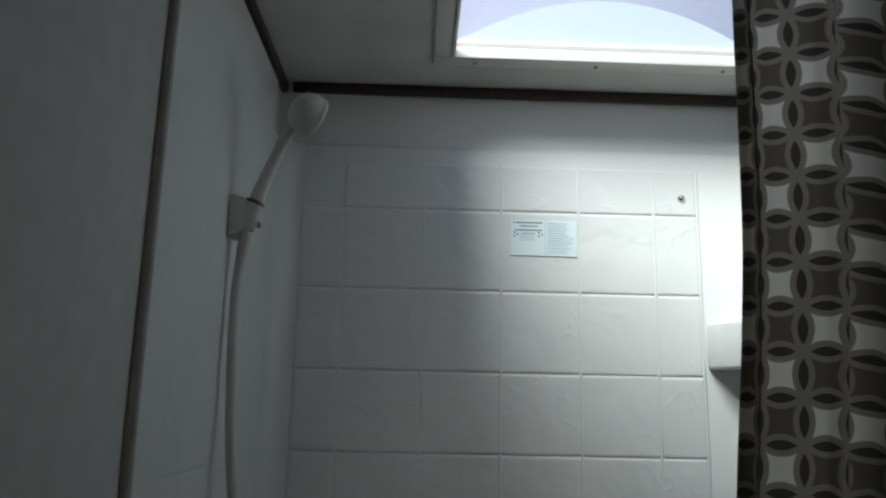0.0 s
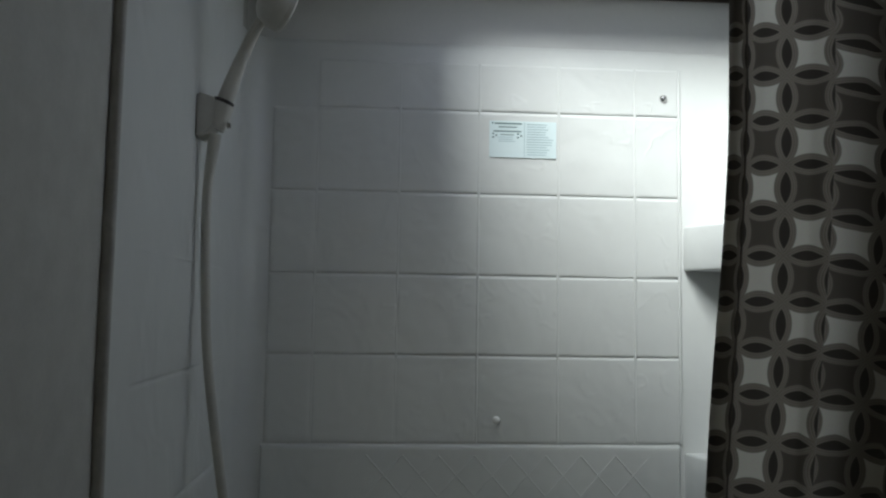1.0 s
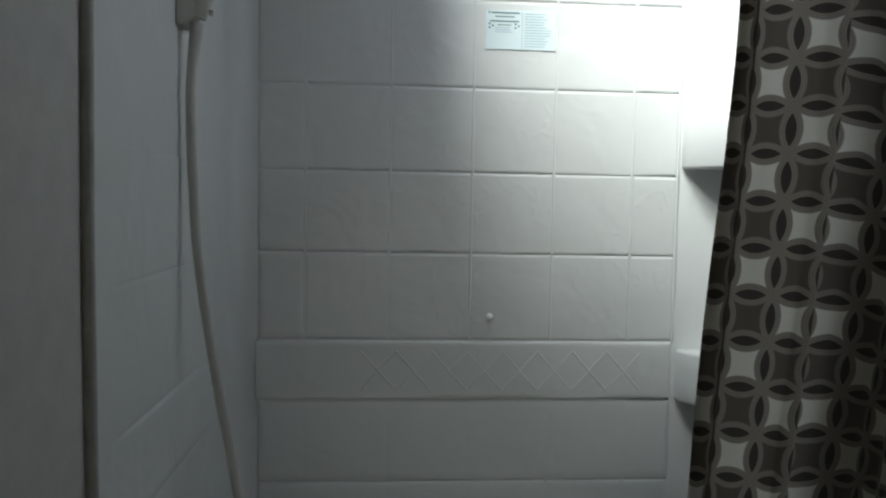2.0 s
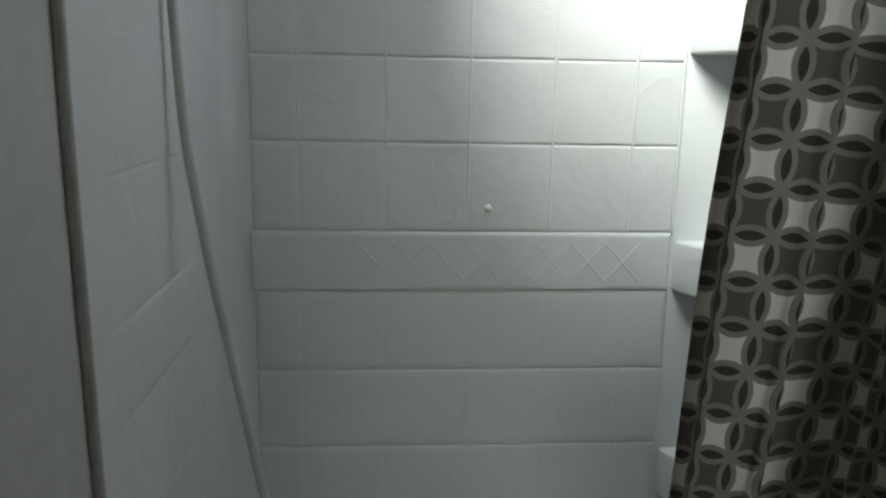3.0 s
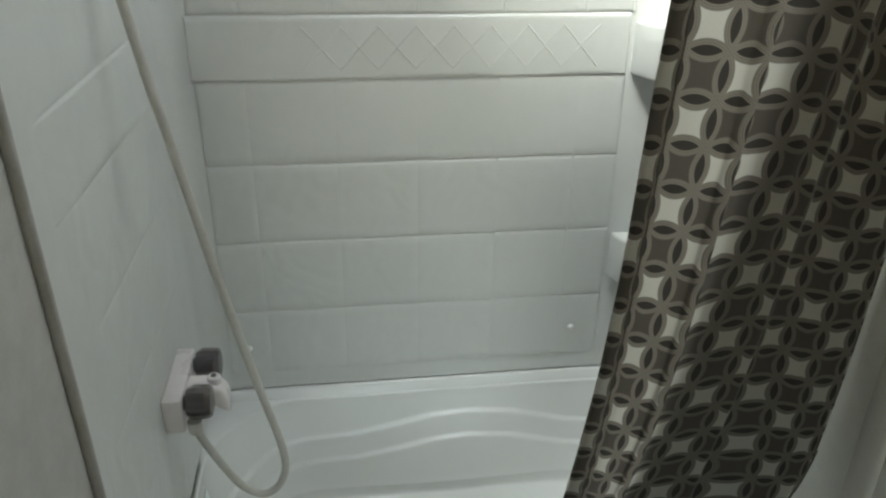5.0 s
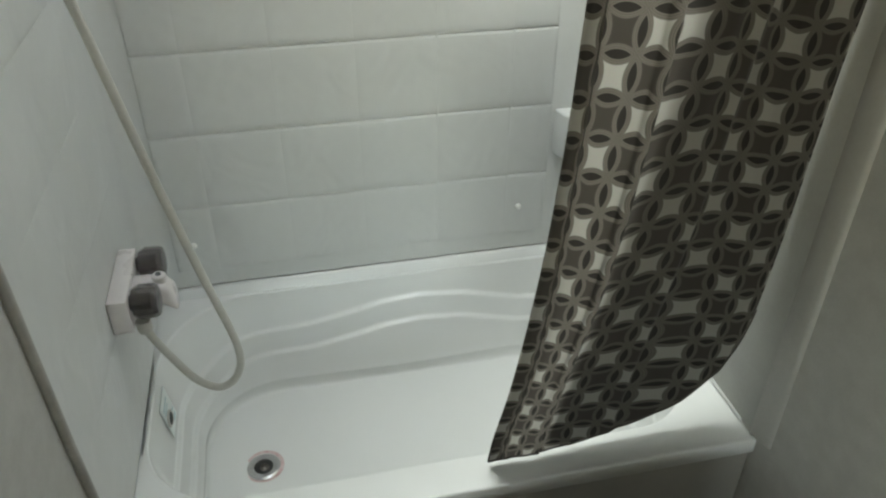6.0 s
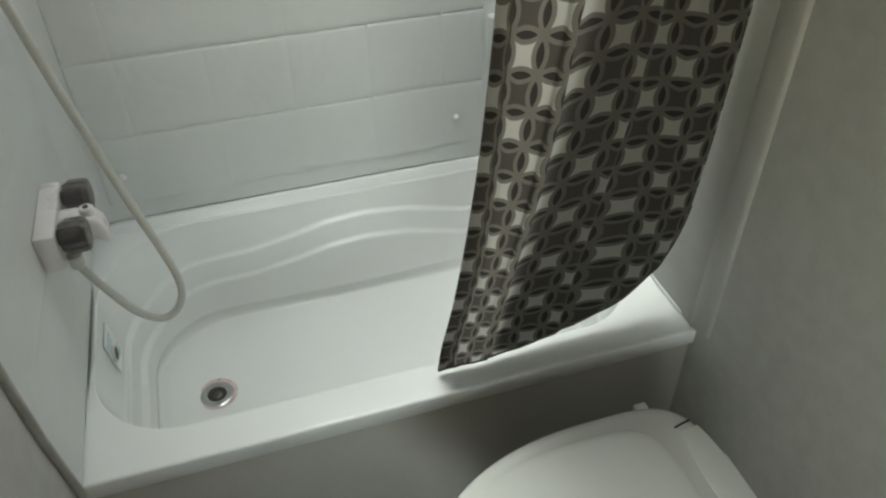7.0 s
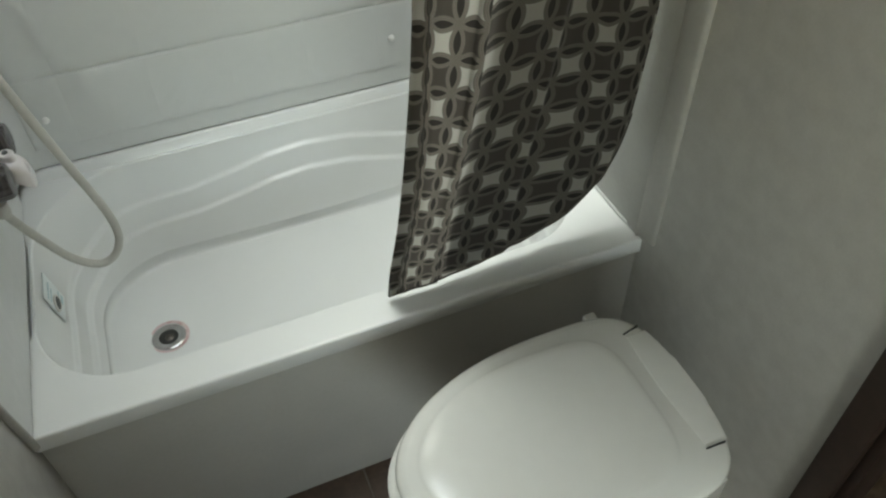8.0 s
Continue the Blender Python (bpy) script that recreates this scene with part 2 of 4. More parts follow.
def lathe(profile, m=None, n=32, bm=None):
    """Turn (radius, height) pairs round z, then place by m."""
    bm = bm or bmesh.new()
    m = m or Matrix()
    rings = []
    for r, h in profile:
        if r < 1e-6:
            rings.append([bm.verts.new(m @ Vector((0, 0, h)))])
        else:
            rings.append([bm.verts.new(m @ Vector((r * math.cos(2 * math.pi * k / n), r * math.sin(2 * math.pi * k / n), h))) for k in range(n)])
    for a, b in zip(rings, rings[1:]):
        for k in range(n):
            j = (k + 1) % n
            if len(a) == 1 and len(b) > 1:
                bm.faces.new((a[0], b[k], b[j]))
            elif len(b) == 1 and len(a) > 1:
                bm.faces.new((a[k], b[0], a[j]))
            elif len(a) > 1:
                bm.faces.new((a[k], b[k], b[j], a[j]))
    return bm


def smooth_line(points, steps=10):
    """A curve that passes through all points."""
    p = [Vector(q) for q in points]
    p = [p[0] * 2 - p[1], *p, p[-1] * 2 - p[-2]]
    out = []
    for a, b, c, d in zip(p, p[1:], p[2:], p[3:]):
        for k in range(steps):
            t = k / steps
            out.append(0.5 * (2 * b + (c - a) * t + (2 * a - 5 * b + 4 * c - d) * t * t + (3 * b - a - 3 * c + d) * t ** 3))
    out.append(p[-2])
    return out


def tube(line, radius, n=14, bm=None, closed_ends=True):
    bm = bm or bmesh.new()
    up, rings = Vector((0.3, 1, 0.2)).normalized(), []
    for k, c in enumerate(line):
        d = (line[min(k + 1, len(line) - 1)] - line[max(k - 1, 0)]).normalized()
        side = d.cross(up).normalized()
        up = side.cross(d).normalized()
        r = radius(k / (len(line) - 1)) if callable(radius) else radius
        rings.append([bm.verts.new(c + (side * math.cos(2 * math.pi * j / n) + up * math.sin(2 * math.pi * j / n)) * r) for j in range(n)])
    for a, b in zip(rings, rings[1:]):
        for j in range(n):
            bm.faces.new((a[j], a[(j + 1) % n], b[(j + 1) % n], b[j]))
    if closed_ends:
        bm.faces.new(rings[0][::-1])
        bm.faces.new(rings[-1])
    return bm


def extrude_outline(points, z0, z1, bevel=0.0, seg=3):
    """A flat outline raised from z0 to z1."""
    bm = bmesh.new()
    f = bm.faces.new([bm.verts.new((x, y, z0)) for x, y in points])
    r = bmesh.ops.extrude_face_region(bm, geom=[f])
    top = [v for v in r["geom"] if isinstance(v, bmesh.types.BMVert)]
    for v in top:
        v.co.z = z1
    if bevel:
        bm.edges.ensure_lookup_table()
        es = [e for e in bm.edges if abs(e.verts[0].co.z - e.verts[1].co.z) < 1e-6]
        bmesh.ops.bevel(bm, geom=es, offset=bevel, segments=seg, affect="EDGES", profile=0.5)
    return bm


def table(rows, v):
    """Straight-line look-up with eased corners."""
    xs, ys = zip(*rows)
    return float(np.interp(v, xs, ys))


# ---- the room ----
def wall(name, *b, mat=M_WALL, label, category="wall"):
    return tagged(part(name, box(*b), mat, smooth=False), label, category, kind="structure")


DOOR_A, DOOR_B = -0.497, -1.12
floor = wall("floor", -1.3, 2.3, -3.8, DEEP + 0.1, GROUND - 0.06, GROUND - 0.004, mat=M_GROUT, label="brown plank vinyl floor with pale joints", category="floor")
wall("wall_left", -0.10, -0.0, FRONT, DEEP, GROUND - 0.004, HIGH, label="grey mottled vinyl wall beside the tub")
wall("wall_back", -0.10, LONG + 0.10, DEEP, DEEP + 0.10, GROUND - 0.004, HIGH, mat=M_BACK, label="pale wall behind the shower panel")
# doorway opening added out of view to let the fill lamp through
frontw = bmesh.new()
for x0, x1, z0, z1 in ((-0.10, 0.12, GROUND - 0.004, HIGH), (0.76, LONG + 0.05, GROUND - 0.004, HIGH), (0.12, 0.76, 1.93, HIGH)):
    box(x0, x1, FRONT - 0.05, FRONT, z0, z1, bm=frontw)
tagged(part("wall_front", frontw, M_WALL, smooth=False), "grey mottled vinyl wall with an added, unseen doorway", "wall", kind="structure")
# unseen space added behind the camera to house the fill lamp's window
FAR = -3.7
wall("wall_added", -1.3, -1.2, FAR, FRONT - 0.05, GROUND - 0.004, HIGH, label="grey wall of an added, unseen living space")
wall("wall_added", 1.3, 1.4, FAR, FRONT - 0.05, GROUND - 0.004, HIGH, label="grey wall of an added, unseen living space")
wall("wall_added", -1.2, -0.10, FRONT - 0.05, FRONT, GROUND - 0.004, HIGH, label="grey wall of an added, unseen living space")
farw = bmesh.new()
for x0, x1, z0, z1 in ((-1.3, -1.05, GROUND - 0.004, HIGH), (0.55, 1.4, GROUND - 0.004, HIGH), (-1.05, 0.55, GROUND - 0.004, 0.80), (-1.05, 0.55, 1.85, HIGH)):
    box(x0, x1, FAR - 0.1, FAR, z0, z1, bm=farw)
tagged(part("wall_added", farw, M_WALL, smooth=False), "grey wall of the added living space with an unseen window opening", "wall", kind="structure")
right = bmesh.new()
for y0, y1, z0, z1 in ((DOOR_A, DEEP, GROUND - 0.004, HIGH), (FRONT, DOOR_B, GROUND - 0.004, HIGH), (DOOR_B, DOOR_A, 1.91, HIGH)):
    box(LONG, LONG + 0.05, y0, y1, z0, z1, bm=right)
tagged(part("wall_right", right, M_WALL, smooth=False), "grey mottled vinyl wall behind the toilet", "wall", kind="structure")

# ceiling with the skylight's opening
SX0, SX1, SY0, SY1 = 0.340, 0.913, -0.060, 0.459
ceil = bmesh.new()
for x0, x1, y0, y1 in ((-1.3, 2.3, -3.8, SY0), (-0.1, 2.3, SY1, DEEP + 0.1), (-0.1, SX0, SY0, SY1), (SX1, 2.3, SY0, SY1)):
    box(x0, x1, y0, y1, HIGH, HIGH + 0.03, bm=ceil)
tagged(part("ceiling", ceil, M_CEIL, smooth=False), "pale vinyl ceiling panel with a skylight opening", "ceiling", kind="structure")

# the dim space past the doorway
wall("wall_passage", 2.2, 2.3, FRONT, DEEP, GROUND - 0.004, HIGH, label="grey wall of the passage")
wall("wall_passage", LONG + 0.05, 2.2, DEEP, DEEP + 0.1, GROUND - 0.004, HIGH, label="grey wall of the passage")
wall("wall_passage", 1.4, 2.2, FRONT - 0.1, FRONT, GROUND - 0.004, HIGH, label="grey wall of the passage")

for nm, b in (("trim_back", (0.024, LONG, DEEP - 0.014, DEEP, HIGH - 0.022, HIGH)), ("trim_left", (0.0, 0.014, FRONT, DEEP - 0.0, HIGH - 0.022, HIGH))):
    tagged(part(nm, box(*b, bevel=0.004), M_WOOD), "dark brown wooden crown trim under the ceiling", "trim", kind="structure")

casing = thing("door_1", (LONG, (DOOR_A + DOOR_B) / 2, GROUND), "dark stained wooden door casing round an open doorway", "door frame", kind="structure")
for y0, y1 in ((DOOR_A - 0.005, DOOR_A + 0.042), (DOOR_B - 0.042, DOOR_B + 0.005)):
    piece("casing", box(LONG - 0.014, LONG + 0.001, y0, y1, GROUND, 1.955, bevel=0.004), M_WOOD, casing)
piece("casing", box(LONG - 0.0142, LONG + 0.001, DOOR_B + 0.005, DOOR_A - 0.005, 1.905, 1.952, bevel=0.004), M_WOOD, casing)
for y0, y1 in ((DOOR_A - 0.018, DOOR_A - 0.001), (DOOR_B + 0.001, DOOR_B + 0.018)):
    piece("jamb", box(LONG + 0.002, LONG + 0.049, y0, y1, GROUND, 1.904, bevel=0.002), M_WOOD, casing)


# ---- skylight ----
def skylight():
    t = thing("skylight", ((SX0 + SX1) / 2, (SY0 + SY1) / 2, HIGH), "white moulded skylight with a milky plastic dome", "skylight")
    fl = bmesh.new()
    w = 0.034
    box(SX0 - w, SX1 + w, SY1 + 0.001, SY1 + w + 0.006, HIGH - 0.007, HIGH, 0.003, bm=fl)
    box(SX0 - w, SX1 + w, SY0 - w, SY0 - 0.001, HIGH - 0.007, HIGH, 0.003, bm=fl)
    box(SX0 - w, SX0 - 0.001, SY0 + 0.0, SY1 + 0.0, HIGH - 0.0068, HIGH, 0.003, bm=fl)
    box(SX1 + 0.001, SX1 + w, SY0 + 0.0, SY1 + 0.0, HIGH - 0.0068, HIGH, 0.003, bm=fl)
    piece("flange", fl, M_PLASTIC, t)
    collar = bmesh.new()
    z0, z1 = HIGH - 0.010, HIGH + 0.012
    e = 0.006
    box(SX0, SX1, SY1 - e, SY1 + 0.0005, z0, z1, 0.002, bm=collar)
    box(SX0, SX1, SY0 - 0.0005, SY0 + e, z0, z1, 0.002, bm=collar)
    box(SX0 - 0.0005, SX0 + e, SY0 + e, SY1 - e, z0, z1, 0.002, bm=collar)
    box(SX1 - e, SX1 + 0.0005, SY0 + e, SY1 - e, z0, z1, 0.002, bm=collar)
    c = piece("collar", collar, M_PLASTIC, t)
    n, k = 110, 150
    mid, half_x, half_y = ((SX0 + SX1) / 2, (SY0 + SY1) / 2), (SX1 - SX0) / 2 + 0.012, (SY1 - SY0) / 2 + 0.012

    # vault and end walls differ in tint only to carry shade and light
    for name, mat, ends, note in (("dome", M_VAULT_SHADED, 0, "milky lavender vaulted dome, shade put into its tint"), ("dome_end", M_VAULT_END_LIT, 1, "milky end wall of the dome, light put into its tint"), ("dome_end", M_VAULT_END_LIT, -1, "milky end wall of the dome, light put into its tint")):
        bm, g = bmesh.new(), []
        steps = 12 if ends else k
        for j in range(steps + 1):
            row = []
            for i in range(n + 1):
                u = 2 * i / n - 1
                rise = 0.090 * (1 - u * u) + 0.0004
                inset = 1 - rise / 0.75
                v = ends * (1 + (inset - 1) * j / steps) if ends else inset * (2 * j / steps - 1)
                row.append(bm.verts.new((mid[0] + u * half_x, mid[1] + v * half_y, HIGH + 0.014 + (rise * j / steps if ends else rise))))
            g.append(row)
        for j in range(steps):
            for i in range(n):
                bm.faces.new((g[j][i], g[j][i + 1], g[j + 1][i + 1], g[j + 1][i]))
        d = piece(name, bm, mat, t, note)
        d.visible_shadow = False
    for z in (HIGH + 0.0125, HIGH + 0.0165):
        piece("gasket", box(SX0 + 0.001, SX1 - 0.001, SY1 - 0.0075, SY1 - 0.0055, z, z + 0.0018, 0.0006), M_BEAD, t, "thin grey sealing line")
    for x in (0.385, 0.612, 0.855):
        piece("screw", lathe([(0, -0.0035), (0.003, -0.003), (0.0042, 0)], pose(x, SY1 + 0.022, HIGH - 0.0068), 12), M_CHROME, t)
    return t


skylight()

# ---- moulded shower surround ----
ROWS = (1.920, 1.825, 1.665, 1.509, 1.358, 1.195, 1.082, 0.925, 0.767, 0.612, 0.463)
COLS = (-0.012, 0.142, 0.297, 0.449, 0.603, 0.753, 0.841)
surround = thing("shower_surround", (LONG / 2, DEEP, RIM), "white moulded plastic shower surround with tile relief", "shower wall")
TOP = 1.958
LEFT_EDGE = ((0.40, -0.004), (0.45, -0.012), (0.55, -0.026), (0.68, -0.034), (0.9, -0.040), (1.1, -0.048), (1.4, -0.055), (1.7, -0.052), (2.08, -0.045))


def cove_panel():
    """Back sheet with its rounded corners, standing off the wall."""
    bm = bmesh.new()
    r, line = 0.05, []
    x0, x1, y1 = SHELL, LONG - SHELL, DEEP - SHELL
    line.append((x0, y1 - r - 0.02))
    for k in range(9):
        a = math.pi - k / 8 * math.pi / 2
        line.append((x0 + r + r * math.cos(a), y1 - r + r * math.sin(a)))
    for k in range(9):
        a = math.pi / 2 - k / 8 * math.pi / 2
        line.append((x1 - r + r * math.cos(a), y1 - r + r * math.sin(a)))
    line.append((x1, y1 - r - 0.02))
    zs = (RIM + 0.0245, RIM + 0.04, TOP - 0.012, TOP - 0.004, TOP)
    rows = []
    for z in zs:
        off = 0.006 if z == TOP else (0.002 if z == TOP - 0.004 else 0.0)
        rows.append([bm.verts.new((x + (-off if x < LONG / 2 else off) * (1 if y < y1 - r else 0.3), y + (off if y > y1 - r else 0), z)) for x, y in line])
    for a, b in zip(rows, rows[1:]):
        for k in range(len(line) - 1):
            bm.faces.new((a[k], a[k + 1], b[k + 1], b[k]))
    return bm


piece("back_panel", cove_panel(), M_PANEL, surround, angle=60)
side = bmesh.new()
zs = [RIM + 0.004 + (HIGH - 0.035 - RIM) * k / 24 for k in range(25)]
lo = [[side.verts.new((x, table(LEFT_EDGE, z) + 0.004, z)) for z in zs] for x in (0.0005, SHELL)]
hi = [[side.verts.new((x, DEEP - 0.078, z)) for z in zs] for x in (0.0005, SHELL)]
for k in range(24):
    side.faces.new((lo[1][k], hi[1][k], hi[1][k + 1], lo[1][k + 1]))
    side.faces.new((lo[0][k], lo[1][k], lo[1][k + 1], lo[0][k + 1]))
piece("left_panel", side, M_PANEL, surround)
piece("right_panel", box(LONG - SHELL, LONG - 0.0005, 0.200, DEEP - 0.078, RIM + 0.004, TOP + 0.05, 0.002), M_PANEL, surround)
# front stretch of the right panel, split off to hold painted shade
piece("shaded_panel_front", box(LONG - SHELL - 0.0005, LONG - 0.0005, 0.010, 0.1995, RIM + 0.003, TOP + 0.05, 0.001), M_PANEL_SHADED, surround, "front of the right panel, curtain shade painted in grey")
piece("flange_lip", box(LONG - SHELL - 0.0035, LONG - SHELL, 0.040, 0.195, RIM + 0.004, RIM + 0.010, 0.002), M_PANEL, surround)
strip = bmesh.new()
prof = [(-0.0005, -0.034), (-0.0035, -0.032), (-0.0060, -0.026), (-0.0078, -0.016), (-0.0092, -0.002), (-0.0092, 0.010), (-0.0082, 0.014)]
ra = [strip.verts.new((LONG + a, b, RIM + (0.012 if b < -0.001 else 0.001))) for a, b in prof]
rb = [strip.verts.new((LONG + a, b, HIGH - 0.001)) for a, b in prof]
for k in range(len(prof) - 1):
    strip.faces.new((ra[k], ra[k + 1], rb[k + 1], rb[k]))
piece("edge_strip", strip, M_STRIP, surround, "grey-white edge strip", angle=60)
bead = [Vector((0.004, table(LEFT_EDGE, z), z)) for z in [0.385 + (HIGH - 0.03 - 0.385) * k / 40 for k in range(41)]]
piece("edge_bead", tube(bead, 0.0065, 12), M_BEAD, surround, "taupe rounded edge trim")


def crease(a, z):
    """Height of the short buckles in the thin sheet, most of them near the joints."""
    line = noise.noise(Vector((a * 13 + z * 5, z * 17 - a * 6, 7.7))) + 0.35 * noise.noise(Vector((a * 41, z * 41, 1.9)))
    where = noise.noise(Vector((a * 8.5, z * 8.5, 4.1))) + 0.25 * noise.noise(Vector((a * 25, z * 25, 3.3)))
    gap = min(abs(a - c) for c in COLS)
    return 0.0011 * max(0.0, 1 - abs(line) / 0.055) * min(1.0, max(0.0, (where - 0.02) / 0.16)) * (1.0 if gap < 0.035 else 0.65) * min(1.0, max(0.25, a / 0.5))


def slab(axis, a0, a1, z0, z1, gap=0.0012, proud=0.0027, soft=0.0027, cells=5, ends=(0.85, 0.85), soft_a=None, creased=False):
    """One pillowed tile of the relief. axis: 'back', 'left' or 'right'."""
    bm = bmesh.new()
    a0, a1 = a0 + (gap if ends[0] == 0 else 0.00005), a1 - (gap if ends[1] == 0 else 0.00005)
    z0, z1 = z0 + gap * 0.75, z1 - gap * 0.75
    ts = [0.0, soft * 0.5, soft * 1.2]
    sa = [t * (soft_a or soft) / soft for t in ts]
    A = [a0 + t for t in sa] + [a0 + sa[-1] + (a1 - a0 - 2 * sa[-1]) * k / cells for k in range(1, cells)] + [a1 - t for t in reversed(sa)]
    Z = [z0 + t for t in ts] + [z0 + ts[-1] + (z1 - z0 - 2 * ts[-1]) * k / cells for k in range(1, cells)] + [z1 - t for t in reversed(ts)]
    top_soft = soft * 1.7
    Z[-3:] = [z1 - top_soft, z1 - top_soft * 0.45, z1]
    lift = [0.0, 0.75, 1.0] + [1.0] * (cells - 1) + [1.0, 0.75, 0.0]
    lift_a = [ends[0], (1 + ends[0]) / 2, 1.0] + [1.0] * (cells - 1) + [1.0, (1 + ends[1]) / 2, ends[1]]
    grid = []
    for j, z in enumerate(Z):
        row = []
        for i, a in enumerate(A):
            inner = lift_a[i] * lift[j]
            h = proud * min(lift_a[i], lift[j]) + (0.0005 * noise.noise(Vector((a * 11, z * 11, 3.7))) + 0.0003 * noise.noise(Vector((a * 27, z * 27, 1.3))) if inner == 1 else 0)
            if creased and inner == 1:
                h += crease(a, z)
            if axis == "back":
                co = (a, DEEP - SHELL - h + 0.0002, z)
            elif axis == "left":
                co = (SHELL + h - 0.0002, a, z)
            else:
                co = (LONG - SHELL - h + 0.0002, a, z)
            row.append(bm.verts.new(co))
        grid.append(row)
    for j in range(len(Z) - 1):
        for i in range(len(A) - 1):
            bm.faces.new((grid[j][i], grid[j][i + 1], grid[j + 1][i + 1], grid[j + 1][i]))
    return bm


def cross_relief(axis, a0, a1, z0, z1, step):
    """Raised crossing ribs of the decorative band."""
    bm = bmesh.new()
    n = int((a1 - a0) / step)
    d0 = DEEP - SHELL - 0.0036
    for k in range(n):
        for flip in (0, 1):
            p, q = a0 + k * step, a0 + (k + 1) * step
            if flip:
                p, q = q, p
            v = Vector((q - p, 0, z1 - z0)).normalized()
            s = Vector((-v.z, 0, v.x)) * 0.0032
            b, t = Vector((p, d0, z0)), Vector((q, d0, z1))
            top = Vector((0, -0.0030, 0))
            vs = [bm.verts.new(c) for c in (b - s, b + top, b + s, t - s, t + top, t + s)]
            bm.faces.new((vs[0], vs[1], vs[4], vs[3]))
            bm.faces.new((vs[1], vs[2], vs[5], vs[4]))
    for z in (z0 - 0.004, z1 + 0.001):
        box(a0, a0 + n * step, d0 - 0.0016, d0 + 0.001, z, z + 0.003, 0.0007, 1, bm=bm)
    return bm


piece("band", slab("back", 0.05, COLS[-1], ROWS[6], ROWS[5], proud=0.0055, cells=14, ends=(0, 0)), M_PANEL, surround)
piece("diamond_relief", cross_relief("back", 0.2458, 0.785, ROWS[6] + 0.018, ROWS[5] - 0.020, 0.0668), M_PANEL, surround)
for j in range(len(ROWS) - 1):
    if j == 5:
        continue
    for i in range(len(COLS) - 1):
        a0 = max(COLS[i], 0.055)
        if j == 0 and i < 1:
            continue
        piece("tile", slab("back", a0, COLS[i + 1], ROWS[j + 1], ROWS[j], cells=46 if j < 5 and i > 0 else 10, creased=j < 5 and i > 0, ends=(0 if a0 == 0.055 else (0.8 if j < 5 else 0.92), (0 if j < 5 else 0.5) if i == 5 else (0.8 if j < 5 else 0.92))), M_PANEL, surround)
    if j >= 3:
        piece("tile", slab("left", 0.0, 0.49, ROWS[j + 1], ROWS[j], proud=0.0012, ends=(0, 0), soft_a=0.07, cells=8), M_PANEL, surround)
    piece("tile", slab("right", 0.21, 0.48, ROWS[j + 1], ROWS[j], proud=0.0015, ends=(0, 0), soft_a=0.05, cells=8), M_PANEL, surround)


def joint_rib(x, z0, z1, wide, proud):
    """Slightly lumpy upright rib moulded between two columns of tiles."""
    bm, rows, n = bmesh.new(), [], max(2, int((z1 - z0) / 0.008))
    for k in range(n + 1):
        z = z0 + (z1 - z0) * k / n
        dx = 0.0006 * noise.noise(Vector((x * 9, z * 40, 0.4)))
        h = proud * max(0.25, 0.8 + 0.9 * noise.noise(Vector((x * 5, z * 23, 2.2))) + 0.5 * noise.noise(Vector((x * 7, z * 70, 6.1))))
        rows.append([bm.verts.new((x + dx + a * wide, DEEP - SHELL - 0.0020 - b * h, z)) for a, b in ((-0.5, 0.0), (-0.28, 0.75), (0.0, 1.0), (0.28, 0.75), (0.5, 0.0))])
    for a, b in zip(rows, rows[1:]):
        for k in range(4):
            bm.faces.new((a[k], a[k + 1], b[k + 1], b[k]))
    return bm


for x in COLS[1:]:
    piece("joint_rib", joint_rib(x, ROWS[5] + 0.002, ROWS[0] - 0.002 if x > 0.2 else ROWS[1], 0.0060, 0.0021 if x > 0.7 else 0.0015 if x > 0.4 else 0.0008), M_PANEL, surround)
for x in COLS[4:-1]:
    piece("joint_rib", joint_rib(x, ROWS[-1] + 0.004, ROWS[6] - 0.002, 0.0060, 0.0006), M_PANEL, surround)
piece("band", slab("left", 0.0, 0.50, ROWS[6], ROWS[5], proud=0.0040, cells=8, ends=(0, 0), soft_a=0.07), M_PANEL, surround)
piece("band", slab("right", 0.21, 0.48, ROWS[6], ROWS[5], proud=0.0040, cells=8, ends=(0, 0), soft_a=0.05), M_PANEL, surround)


def corner_shelf(top, bottom):
    """Rounded shelf in the back corner, thick at its lip."""
    bm = bmesh.new()
    xs, ys = LONG - SHELL, DEEP - SHELL
    reach = 0.171
    outline = [(xs, ys), (xs - reach, ys), (xs - reach, ys - 0.010)]
    for k in range(1, 12):
        a = k / 12 * math.pi / 2
        outline.append((xs - reach * math.cos(a) * (1 - 0.12 * math.sin(2 * a)), ys - 0.010 - (reach - 0.01) * math.sin(a) * (1 - 0.12 * math.sin(2 * a))))
    outline += [(xs, ys - reach)]
    return extrude_outline(outline, bottom, top, 0.006)


for z0, z1 in ((1.524, 1.612), (1.082, 1.180), (0.655, 0.755)):
    piece("corner_shelf", corner_shelf(z1, z0), M_PANEL, surround, "moulded white corner shelf")

for x, z, m in ((0.810, 1.862, M_CHROME), (0.487, 1.239, M_SCREWCAP), (0.782, 0.532, M_SCREWCAP), (0.097, 0.527, M_SCREWCAP)):
    b = lathe([(0, 0.0062), (0.003, 0.006), (0.0062, 0.0036), (0.0075, 0)], pose(x, DEEP - SHELL - 0.0034, z, 90), 20)
    s = piece("screw", b, m, surround, "white screw cap" if m is M_SCREWCAP else "steel screw")

